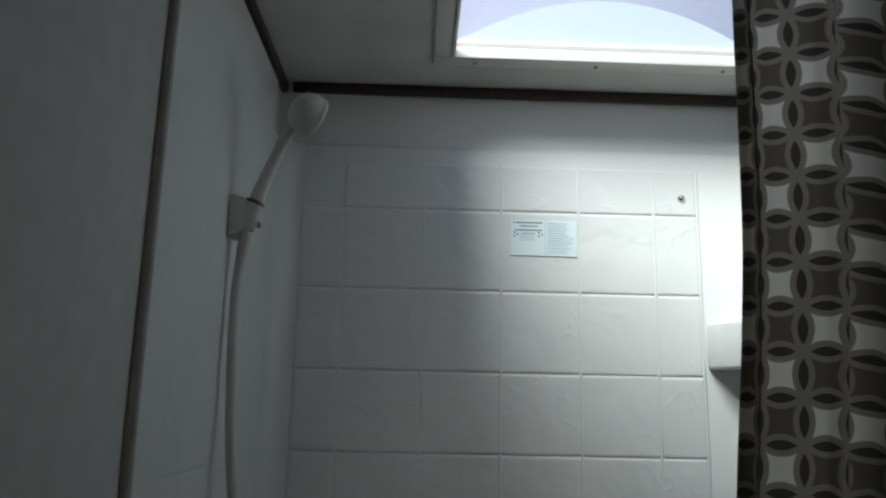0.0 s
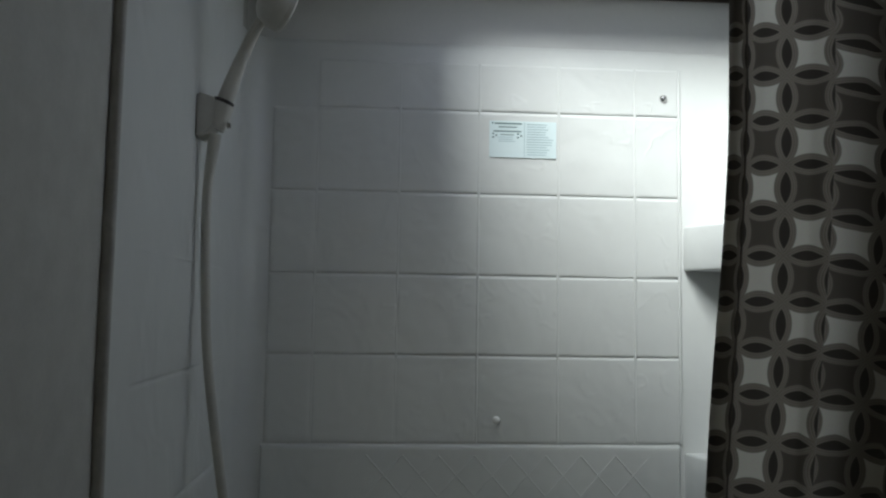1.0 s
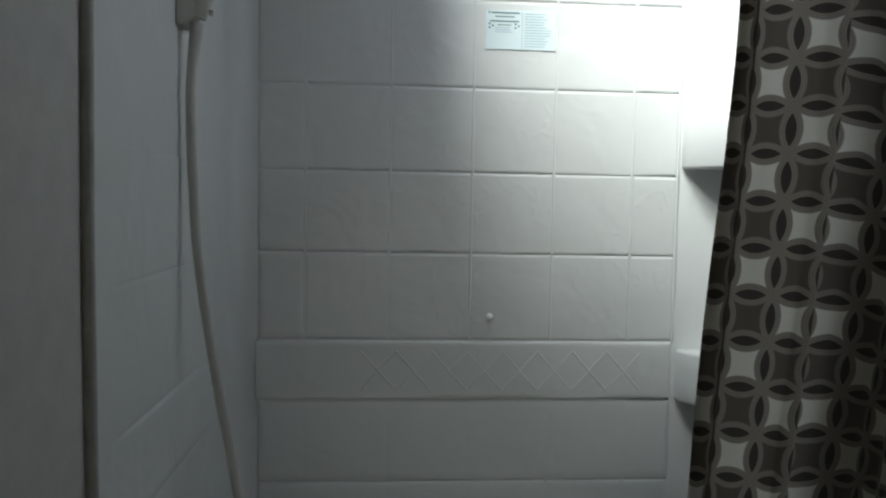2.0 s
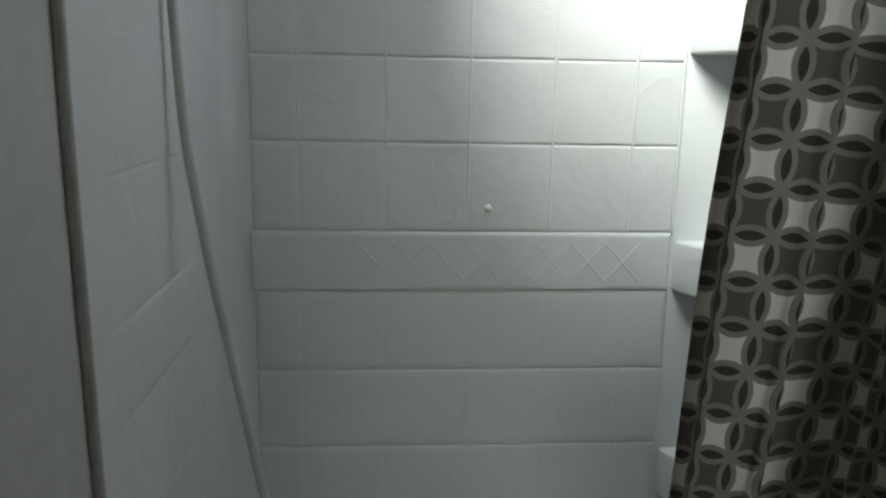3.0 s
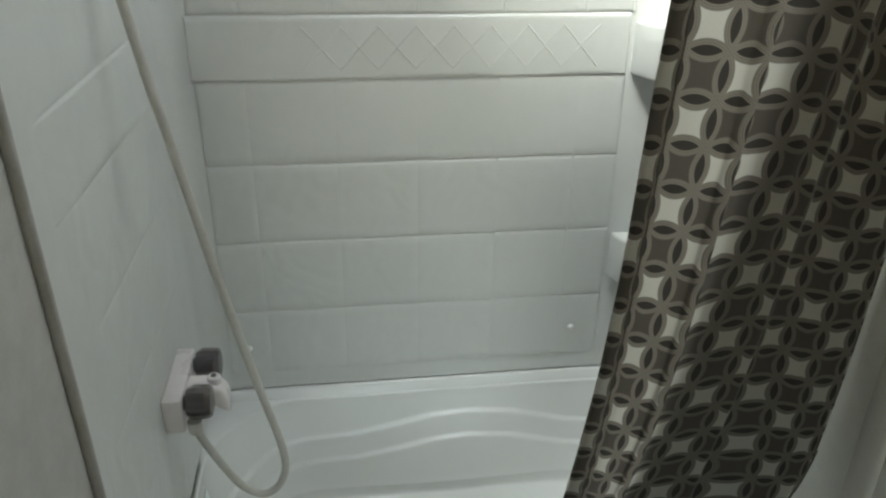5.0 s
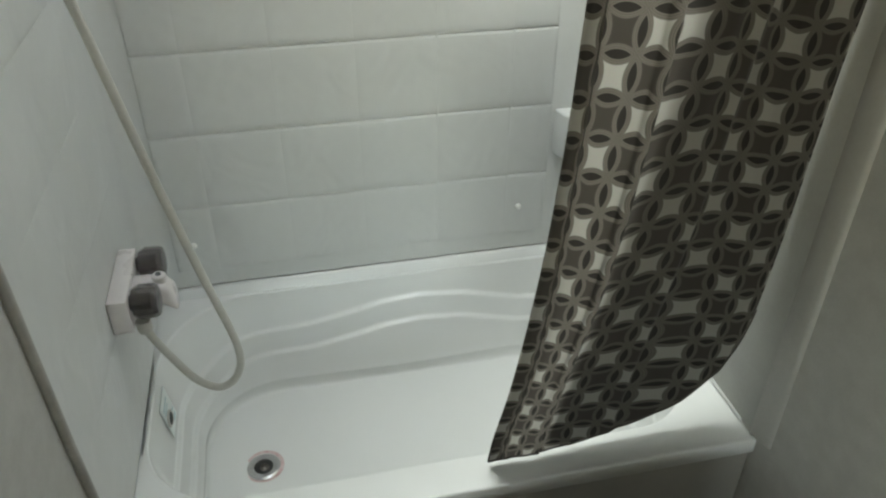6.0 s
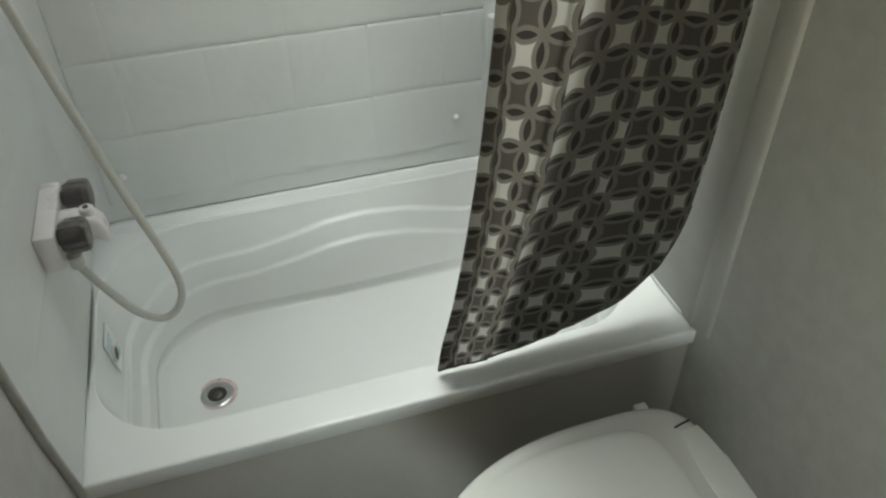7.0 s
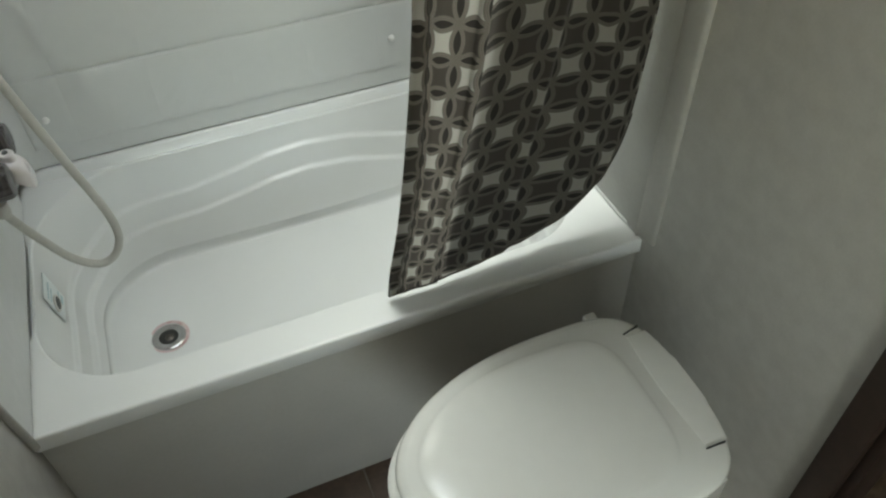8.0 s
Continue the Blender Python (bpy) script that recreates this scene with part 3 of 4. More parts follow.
# ---- bathtub ----
def rounded(x0, x1, y0, y1, radii, n):
    """Outline of a rectangle with corner radii (left front, right front, right back, left back), n points a corner."""
    out = []
    for (cx, cy, a0), r in zip(((x0, y0, math.pi), (x1, y0, 1.5 * math.pi), (x1, y1, 0), (x0, y1, 0.5 * math.pi)), radii):
        px, py = cx + (r if cx == x0 else -r), cy + (r if cy == y0 else -r)
        for k in range(n):
            a = a0 + k / (n - 1) * math.pi / 2
            out.append(Vector((px + r * math.cos(a), py + r * math.sin(a), 0)))
    return out


def resample(loop, n):
    pts = loop + [loop[0]]
    s = [0.0]
    for a, b in zip(pts, pts[1:]):
        s.append(s[-1] + (b - a).length)
    out = []
    for k in range(n):
        d = s[-1] * k / n
        i = max(j for j in range(len(s)) if s[j] <= d + 1e-9)
        i = min(i, len(pts) - 2)
        t = (d - s[i]) / max(1e-9, s[i + 1] - s[i])
        out.append(pts[i].lerp(pts[i + 1], t))
    return out


FLOOR_Z = 0.150


def basin_shell():
    N, n = 360, 24
    outer = rounded(0.0012, LONG - 0.0012, 0.0, DEEP - 0.001, (0.006, 0.006, 0.006, 0.006), n)
    lip = rounded(0.015, LONG - 0.055, 0.066, DEEP - 0.024, (0.15, 0.13, 0.15, 0.20), n)
    foot = rounded(0.078, LONG - 0.17, 0.115, DEEP - 0.078, (0.12, 0.12, 0.13, 0.15), n)
    lip, foot = resample(lip, N), resample(foot, N)
    centre = Vector((LONG / 2, 0.34, 0))

    def out_to(v):
        d = v - centre
        s = 1e9
        if d.x > 1e-6: s = min(s, (LONG - 0.0012 - centre.x) / d.x)
        if d.x < -1e-6: s = min(s, (0.0012 - centre.x) / d.x)
        if d.y > 1e-6: s = min(s, (DEEP - 0.001 - centre.y) / d.y)
        if d.y < -1e-6: s = min(s, (0.0 - centre.y) / d.y)
        return centre + d * s

    def wavy(x, y):
        """Height of the moulded ridge along the wall: low at the drain end, a hump in the middle."""
        if y < 0.34:
            return -0.045 if x < 0.3 else -0.02
        return table(((0.0, -0.045), (0.07, -0.040), (0.13, -0.016), (0.16, -0.010), (0.30, -0.004), (0.40, 0.014), (0.47, 0.030), (0.56, 0.036), (0.66, 0.026), (0.79, -0.008), (1.0, -0.02)), x)

    bm = bmesh.new()
    rows = []
    out = [out_to(v) for v in lip]
    # snap the nearest samples onto the outer corners
    for cx in (0.0012, LONG - 0.0012):
        for cy in (0.0, DEEP - 0.001):
            k = min(range(N), key=lambda i: (out[i] - Vector((cx, cy, 0))).length)
            out[k] = Vector((cx, cy, 0))
    rows.append([bm.verts.new((v.x, v.y + (0.002 if v.y < 0.001 else 0), RIM - 0.034)) for v in out])
    rows.append([bm.verts.new((v.x, v.y, RIM - 0.032)) for v in out])
    rows.append([bm.verts.new((v.x, v.y, RIM - 0.0045)) for v in out])
    rows.append([bm.verts.new(v.lerp(centre, 0.0035) + Vector((0, 0, RIM - 0.0012))) for v in out])
    rows.append([bm.verts.new(v.lerp(centre, 0.010) + Vector((0, 0, RIM - 0.0001))) for v in out])
    rows.append([bm.verts.new(v.lerp(centre, 0.020) + Vector((0, 0, RIM))) for v in out])
    rows.append([bm.verts.new(o.lerp(l, 0.55) + Vector((0, 0, RIM))) for o, l in zip(out, lip)])
    H = RIM - FLOOR_Z
    M = 150
    for j in range(M + 1):
        t = j / M
        ring = []
        for l, f in zip(lip, foot):
            if t < 0.12:
                a = t / 0.12 * math.pi / 2
                inn, z = 0.06 * math.sin(a), RIM - 0.03 * H * (1 - math.cos(a))
            elif t < 0.62:
                q = (t - 0.12) / 0.50
                inn, z = 0.06 + 0.26 * q, RIM - H * (0.03 + 0.55 * q)
            else:
                q = (t - 0.62) / 0.38
                h0, h1, h2, h3 = 2 * q ** 3 - 3 * q * q + 1, q ** 3 - 2 * q * q + q, 3 * q * q - 2 * q ** 3, q ** 3 - q * q
                inn, z = h0 * 0.32 + h1 * 0.30 + h2 + h3 * 1.1, RIM - H * (h0 * 0.58 + h1 * 0.63 + h2)
            p = l.lerp(f, inn)
            w = wavy(p.x, p.y)
            bulge = 0.0
            for base in (0.311, 0.256):
                d = z - (base + w)
                bulge += 0.0012 * math.exp(-(d / 0.0030) ** 2) + 0.0095 / (1 + math.exp(min(60, max(-60, d / 0.0013))))
            keep = 1.0 if p.y > 0.2 else 0.4
            step = (centre - p).normalized() * bulge * keep * (1 if z > FLOOR_Z + 0.03 else max(0, (z - FLOOR_Z) / 0.03))
            ring.append(bm.verts.new(p + step + Vector((0, 0, z))))
        rows.append(ring)
    drain = Vector((0.180, 0.344, 0))
    for q in (0.06, 0.12, 0.2, 0.3, 0.4, 0.5, 0.6, 0.7, 0.8, 0.9, 0.96):
        rows.append([bm.verts.new(f.lerp(drain, q) + Vector((0, 0, FLOOR_Z - 0.010 * q * q * (3 - 2 * q)))) for f in foot])
    for a, b in zip(rows, rows[1:]):
        for k in range(N):
            j = (k + 1) % N
            bm.faces.new((a[k], a[j], b[j], b[k]))
    bm.faces.new(rows[-1])
    return bm


tub = thing("bathtub", (LONG / 2, 0.3, GROUND), "white plastic bathtub with wavy ridges along its wall", "bathtub")
piece("basin", basin_shell(), M_TUB, tub, angle=50)
piece("apron", box(0.001, LONG - 0.001, 0.009, 0.022, GROUND, RIM - 0.031, 0.001), M_APRON_SHADED, tub, "plain front apron, white plastic greyed for shade")
ledge = bmesh.new()
pr = [(DEEP - 0.0225, RIM + 0.0002), (DEEP - 0.0212, RIM + 0.004), (DEEP - 0.0135, RIM + 0.0175), (DEEP - 0.0110, RIM + 0.0205), (DEEP - 0.0040, RIM + 0.0210)]
la, lb = ([ledge.verts.new((x, y, z)) for y, z in pr] for x in (0.01, LONG - 0.01))
for k in range(len(pr) - 1):
    ledge.faces.new((la[k], lb[k], lb[k + 1], la[k + 1]))
piece("back_ledge", ledge, M_TUB, tub, angle=60)
DR = Vector((0.180, 0.344, FLOOR_Z - 0.0092))
at = Matrix.Translation(DR)
flange = piece("drain_flange", lathe([(0.0185, 0.0006), (0.0195, 0.003), (0.024, 0.0042), (0.031, 0.0034), (0.0345, 0.0008), (0.0345, -0.002)], at, 40), M_CHROME, tub, "steel drain ring")
piece("drain_cup", lathe([(0.0188, 0.0010), (0.017, 0.0007), (0.0, 0.0005)], at, 30), M_DARK, tub, "dark drain opening")
piece("drain_stopper", lathe([(0.0, 0.0048), (0.003, 0.0046), (0.0045, 0.003), (0.0085, 0.0022), (0.0095, 0.001), (0.0095, 0.0002)], at @ pose(0.002, -0.001, 0, 8, 6), 24), M_STEEL_DARK, tub, "small steel stopper")
stain = lathe([(0.0335, 0.0012), (0.0385, 0.0016), (0.041, 0.0006)], at @ pose(0.001, 0.003, 0), 40)
piece("rust_ring", stain, M_RUST, tub, "pink stain round the drain")
for dx, dy, r in ((-0.058, 0.010, 0.0028), (-0.060, -0.032, 0.0036), (-0.064, -0.045, 0.0028)):
    piece("stain_spot", lathe([(0, 0.0028), (r * 0.7, 0.0026), (r, 0.0016)], Matrix.Translation((DR.x + dx, DR.y + dy, FLOOR_Z - 0.0085)), 12), M_RUST, tub, "pinkish stain spot")

# overflow and its sticker on the drain end of the basin
SLOPE = pose(0.0299, 0.335, 0.328, 0, 81, 0)
piece("overflow_grille", lathe([(0, 0.0045), (0.009, 0.0042), (0.0125, 0.003), (0.013, -0.002)], SLOPE @ pose(0, 0, 0.001) @ Matrix.Diagonal((0.72, 1.2, 1.0, 1)), 28), M_GRILLE, tub, "dark oval overflow grille")
ring = lathe([(0.0125, 0.0035), (0.0145, 0.0046), (0.0170, 0.003), (0.0175, -0.003)], SLOPE @ Matrix.Diagonal((0.74, 1.15, 1.0, 1)), 28)
piece("overflow_ring", ring, M_PLASTIC, tub)
st = box(-0.044, 0.030, -0.022, 0.044, -0.001, 0.0008, 0.0003, 1)
for v in st.verts:
    v.co = SLOPE @ v.co
for u0, u1, w0, w1 in ((0.016, 0.024, 0.016, 0.036), (-0.030, -0.026, -0.012, 0.030), (-0.020, -0.017, -0.012, 0.022), (0.006, 0.009, 0.018, 0.038)):
    bar = box(u0, u1, w0, w1, 0.0009, 0.0013)
    for v in bar.verts:
        v.co = SLOPE @ v.co
    piece("printed_bar", bar, M_INK_PALE, tub, smooth=False)
piece("sticker", st, material("clear_tub_sticker", (0.74, 0.79, 0.78), rough=0.3, spots=0.08, scale=25), tub, "pale see-through sticker", smooth=False)

# ---- faucet ----
faucet = thing("tub_faucet", (0.0, 0.316, 0.645), "white two-handle tub faucet with smoky clear knobs", "faucet")
FZ = 0.646
body = box(SHELL + 0.001, 0.040, 0.242, 0.394, 0.614, 0.676, 0.004)
piece("body", body, M_FAUCET, faucet)
for y in (0.263, 0.368):
    prof = [(0.0, 0.043), (0.013, 0.0425), (0.024, 0.040), (0.0268, 0.034), (0.0278, 0.012), (0.023, 0.002), (0.012, 0.0)]
    kb = lathe(prof, pose(0.043, y, FZ + 0.012, 0, 90, 0), 10)
    k = piece("knob", kb, M_SMOKE, faucet, "smoky clear faceted knob", angle=20)
    part("knob_core", lathe([(0.0, 0.030), (0.008, 0.029), (0.009, 0.0), (0.014, -0.004), (0.0, -0.004)], pose(0.043, y, FZ + 0.012, 0, 90, 0), 16), M_SMOKE_CORE, k)
sp = bmesh.new()
rows = []
for x, zc, w, h in ((0.036, 0.644, 0.020, 0.021), (0.062, 0.644, 0.020, 0.021), (0.078, 0.640, 0.0205, 0.022), (0.090, 0.633, 0.020, 0.024), (0.098, 0.626, 0.0185, 0.022), (0.101, 0.621, 0.015, 0.017)):
    ring_now = []
    for k in range(24):
        a = 2 * math.pi * k / 24
        c, d = math.cos(a), math.sin(a)
        ring_now.append(sp.verts.new((x, 0.315 + w * math.copysign(abs(c) ** 0.6, c), zc + h * math.copysign(abs(d) ** 0.6, d))))
    rows.append(ring_now)
for a, b in zip(rows, rows[1:]):
    for k in range(24):
        sp.faces.new((a[k], a[(k + 1) % 24], b[(k + 1) % 24], b[k]))
sp.faces.new(rows[0][::-1])
sp.faces.new(rows[-1])
piece("spout", sp, M_FAUCET, faucet, angle=60)
dv = piece("diverter", lathe([(0, 0.014), (0.0095, 0.0135), (0.0115, 0.011), (0.0115, 0.0)], pose(0.080, 0.314, 0.657), 20), M_FAUCET, faucet)
part("diverter_button", lathe([(0, 0.0165), (0.004, 0.016), (0.005, 0.0125)], pose(0.080, 0.314, 0.657), 14), M_GRILLE, dv, "small grey button")
piece("hose_outlet", lathe([(0.0, -0.016), (0.010, -0.016), (0.0115, -0.010), (0.0115, 0.006), (0.0, 0.006)], pose(0.052, 0.260, 0.618), 18), M_HOSE, faucet, "cream hose nut")

# ---- hose, holder and hand shower ----
hose_line = smooth_line([(0.052, 0.260, 0.612), (0.058, 0.260, 0.590), (0.077, 0.260, 0.546), (0.109, 0.260, 0.485), (0.147, 0.259, 0.459), (0.179, 0.259, 0.485), (0.186, 0.259, 0.550), (0.153, 0.259, 0.703),
                         (0.116, 0.259, 0.883), (0.080, 0.259, 1.082), (0.060, 0.259, 1.190), (0.034, 0.261, 1.360), (0.0255, 0.262, 1.480), (0.0225, 0.264, 1.600), (0.0305, 0.265, 1.690)], 12)
hose = new("shower_hose")
hose.location = hose_line[0]
tagged(hose, "cream vinyl shower hose hanging in a long loop", "hose")
piece("hose_tube", tube(hose_line, 0.0066, 14), M_HOSE, hose)
piece("end_sleeve", tube(hose_line[:7], lambda t: 0.0092 - 0.002 * t, 14), M_HOSE, hose)
piece("end_sleeve", tube(hose_line[-9:], lambda t: 0.0070 + 0.0022 * t, 14), M_HOSE, hose)

holder = thing("shower_holder", (0.0, 0.265, 1.71), "cream plastic hand-shower holder fixed to the wall", "shower holder")
hb = bmesh.new()
vs = []
for x, w, z0, z1 in ((SHELL + 0.0005, 0.026, 1.682, 1.746), (0.020, 0.022, 1.686, 1.744), (0.034, 0.017, 1.700, 1.740)):
    vs.append([hb.verts.new((x, 0.265 + s * w, z)) for s, z in ((-1, z0), (1, z0), (1, z1), (-1, z1))])
for a, b in zip(vs, vs[1:]):
    for k in range(4):
        hb.faces.new((a[k], a[(k + 1) % 4], b[(k + 1) % 4], b[k]))
hb.faces.new(vs[0][::-1])
hb.faces.new(vs[-1])
bmesh.ops.bevel(hb, geom=list(hb.edges), offset=0.003, segments=2, affect="EDGES")
piece("mount", hb, M_HOSE, holder)
AX = pose(0.0335, 0.265, 1.716, 0, 19, 0)
clip = lathe([(0.0108, -0.018), (0.0155, -0.018), (0.0165, 0.0), (0.0165, 0.020), (0.0112, 0.020)], AX, 24)
piece("clip_ring", clip, M_HOSE, holder)
piece("clip_screw", lathe([(0, 0.005), (0.004, 0.0045), (0.005, 0.0)], pose(0.049, 0.257, 1.702, 0, 90, 0), 14), M_CHROME, holder)

shower = thing("hand_shower", (0.0335, 0.265, 1.716), "cream plastic hand shower resting in its holder", "shower head")
wand = smooth_line([(0.0300, 0.265, 1.698), (0.0405, 0.265, 1.733), (0.058, 0.265, 1.785), (0.076, 0.263, 1.830), (0.093, 0.260, 1.862)], 10)
piece("wand", tube(wand, lambda t: 0.0118 + 0.0012 * math.sin(min(1, t * 1.6) * math.pi) - 0.0045 * t, 18), M_HOSE, shower)
piece("wand_collar", lathe([(0.0108, 0.018), (0.0150, 0.020), (0.0150, 0.025), (0.0112, 0.027)], AX, 24), M_SMOKE_CORE, shower)
HEAD = Matrix.Translation((0.113, 0.256, 1.879)) @ Vector((0.80, 0.50, -0.33)).to_track_quat("Z", "Y").to_matrix().to_4x4()
head = piece("head", lathe([(0, -0.027), (0.010, -0.0262), (0.020, -0.0225), (0.0285, -0.015), (0.0325, -0.005), (0.0335, 0.004), (0.0325, 0.0085), (0.0330, 0.0095), (0.0330, 0.0150), (0.0305, 0.0180), (0.027, 0.0185)], HEAD, 36), M_HOSE, shower, "pale rounded shower head")
HEAD = HEAD @ pose(0, 0, 0.0085)
face = lathe([(0.0275, 0.010), (0.025, 0.0085), (0.016, 0.0095), (0, 0.010)], HEAD, 36)
f = part("spray_face", face, M_PLASTIC, head, "pale spray plate")
for rad, cnt in ((0.008, 6), (0.015, 12), (0.0215, 18)):
    for k in range(cnt):
        a = 2 * math.pi * k / cnt
        part("nozzle", lathe([(0, 0.0125), (0.0012, 0.0122), (0.0016, 0.0085)], HEAD @ pose(rad * math.cos(a), rad * math.sin(a), 0), 8), M_BEAD, head)


# ---- curtain: hung just outside the tub, its hem drawn in over the rim ----
LEVELS = (0.41, 0.60, 0.80, 1.00, 1.30, 1.60, 2.05)
HANG = (0.050, -0.005, -0.051, -0.074, -0.080, -0.082, -0.080)
STRAIGHT = (0.050, 0.050, 0.050, 0.046, 0.020, -0.025, -0.078)
GATHER = {
    "edge": (0.560, 0.576, 0.584, 0.594, 0.604, 0.630, 0.638),
    "seam": (0.586, 0.602, 0.608, 0.613, 0.628, 0.650, 0.656),
    "first": (0.602, 0.610, 0.618, 0.628, 0.649, 0.667, 0.671),
    "second": (0.636, 0.643, 0.656, 0.669, 0.694, 0.716, 0.722),
    "ridge": (0.647, 0.648, 0.660, 0.674, 0.702, 0.729, 0.738),
    "inner": (0.672, 0.668, 0.686, 0.707, 0.740, 0.776, 0.795),
    "middle": (0.716, 0.724, 0.753, 0.777, 0.809, 0.838, 0.855),
    "pleat": (0.766, 0.784, 0.816, 0.832, 0.852, 0.880, 0.895),
    "hollow": (0.818, 0.868, 0.855, 0.860, 0.880, 0.905, 0.915),
    "broad": (0.882, 0.920, 0.913, 0.912, 0.910, 0.930, 0.940),
    "last": (0.938, 0.965, 0.968, 0.971, 0.972, 0.975, 0.978),
    "end": (0.972, 0.994, 1.014, 1.014, 1.016, 1.016, 1.016),
}
# how far each line hangs with the wall-side end, which drops straight down
SIDE = {"edge": 0.0, "seam": 0.0, "first": 0.0, "second": 0.0, "ridge": 0.0, "inner": 0.15, "middle": 0.4, "pleat": 0.6, "hollow": 0.75, "broad": 0.92, "last": 1.0, "end": 1.0}
# the cloth's way in plan: pattern column, the line it follows, offset along it, offset out of the hanging plane
FRONT_FOLDS = (
    (-1.0, "seam", -0.004, 0.006), (-0.45, "edge", 0.001, 0.004), (-0.25, "edge", 0.0, 0.001), (-0.10, "edge", 0.003, -0.002), (0.38, "seam", -0.006, -0.004), (0.50, "seam", 0.0, 0.006), (0.62, "seam", 0.004, 0.001),
    (1.0, "first", -0.002, -0.005), (2.0, "second", -0.008, -0.018), (2.28, "ridge", -0.011, -0.025), (2.42, "ridge", -0.003, -0.029),
    (2.56, "ridge", 0.002, -0.023), (2.9, "ridge", 0.000, -0.008), (3.35, "ridge", 0.002, 0.004), (3.6, "ridge", 0.008, -0.003),
    (4.0, "inner", 0.0, -0.004), (5.0, "middle", 0.0, -0.001), (5.6, "pleat", -0.020, -0.004), (6.0, "pleat", 0.0, -0.002),
    (6.5, "pleat", 0.013, 0.012), (7.0, "hollow", -0.004, 0.006), (7.45, "broad", -0.026, -0.001), (8.0, "broad", 0.0, -0.006),
    (9.0, "last", 0.0, -0.003), (9.6, "end", -0.012, 0.002), (10.0, "end", 0.0, 0.010),
)
# unseen rear layers; the last run back is added to block light from behind
BACK_FOLDS = (
    (10.4, "end", -0.008, 0.022),
    (11.6, "last", -0.008, 0.026), (13.0, "broad", -0.020, 0.024), (14.4, "hollow", -0.020, 0.030), (15.6, "pleat", -0.020, 0.030), (17.0, "middle", 0.0, 0.036), (18.0, "ridge", 0.014, 0.036), (19.2, "pleat", -0.010, 0.050), (20.6, "broad", -0.020, 0.048), (21.8, "last", -0.010, 0.044),
)
FOLDS = FRONT_FOLDS + BACK_FOLDS
# rear layers hang lower, out of view, to stop light leaking under the hem
HEM = ((-1.0, 0.413), (2.0, 0.414), (4.0, 0.417), (5.0, 0.420), (6.0, 0.428), (7.0, 0.445), (8.0, 0.476), (9.0, 0.528), (9.6, 0.59), (10.0, 0.655), (10.4, 0.632), (11.0, 0.56), (11.6, 0.506), (13.0, 0.454), (14.4, 0.430), (18.0, 0.424), (20.6, 0.445), (22.0, 0.50))
DROP = ((2.0, 0.0), (4.0, -0.006), (5.0, -0.020), (6.0, -0.037), (7.0, -0.055), (8.0, -0.070), (9.0, -0.080), (10.0, -0.084))
NU, NV, ZTOP = 380, 120, 2.045
CLOTH_FROM, CLOTH_TO = FOLDS[0][0], FOLDS[-1][0]


def eased(xs, ys, v, w):
    """Look-up with its corners rounded over a width w."""
    return sum(k * float(np.interp(v + d * w, xs, ys)) for d, k in ((-1, 0.2), (-0.5, 0.2), (0, 0.2), (0.5, 0.2), (1, 0.2)))


def cloth_rows():
    """Points of the hanging cloth, row by row from the rod to the hem."""
    cs = [f[0] for f in FOLDS]
    cols = [CLOTH_FROM + (CLOTH_TO - CLOTH_FROM) * i / NU for i in range(NU + 1)]
    rows = []
    for j in range(NV + 1):
        row = []
        cache = {}
        for c in cols:
            z = ZTOP + (table(HEM, c) - ZTOP) * j / NV
            key = round(z, 3)
            if key not in cache:
                line = {k: eased(LEVELS, v, z, 0.09) for k, v in GATHER.items()}
                slack = 0.08 + 0.92 * min(1.0, max(0.0, (z - 0.41) / 0.40))
                out, inn = eased(LEVELS, HANG, z, 0.09), eased(LEVELS, STRAIGHT, z, 0.09)
                cache[key] = ([line[n] + d for _, n, d, _ in FOLDS], [o * slack + out + (inn - out) * SIDE[n] for _, n, _, o in FOLDS])
            xs, ys = cache[key]
            sway = 0.0022 * noise.noise(Vector((c * 1.1, z * 5.0, 2.0))) + 0.0012 * noise.noise(Vector((c * 2.7, z * 11.0, 5.0)))
            row.append((c, Vector((eased(cs, xs, c, 0.07), eased(cs, ys, c, 0.07) + sway, z))))
        rows.append(row)
    return rows


def cloth_mesh(rows):
    bm = bmesh.new()
    lay = bm.loops.layers.uv.new("UVMap")
    grid = [[bm.verts.new(p) for _, p in row] for row in rows]
    for j in range(NV):
        for i in range(NU):
            f = bm.faces.new((grid[j][i], grid[j][i + 1], grid[j + 1][i + 1], grid[j + 1][i]))
            for lp, (a, b) in zip(f.loops, ((i, j), (i + 1, j), (i + 1, j + 1), (i, j + 1))):
                c, p = rows[b][a]
                lp[lay].uv = ((c + 20.5) * CELL_X, p.z - 1.02 - table(DROP, c) + 21.5 * CELL_Y)
    return bm


curtain = thing("shower_curtain", (0.78, -0.03, RIM), "brown and taupe ring-patterned shower curtain drawn aside over the tub rim", "curtain")
sheet_rows = cloth_rows()
piece("cloth", cloth_mesh(sheet_rows), M_CLOTH, curtain, angle=80)
piece("hem", tube([p for c, p in sheet_rows[-1][::2] if -0.25 < c < 10.0], 0.0022, 8), M_HEM, curtain, "dark stitched hem")
piece("seam", tube([row[i][1] + Vector((0, -0.0005, 0)) for row in sheet_rows for i in (round((0.5 - CLOTH_FROM) / (CLOTH_TO - CLOTH_FROM) * NU),)], 0.0012, 6), M_HEM, curtain, "dark side seam")
ROD_Y = -0.082
rod = thing("curtain_rod", (LONG / 2, ROD_Y, 2.055), "slim white tension rod that carries the shower curtain", "curtain rod")
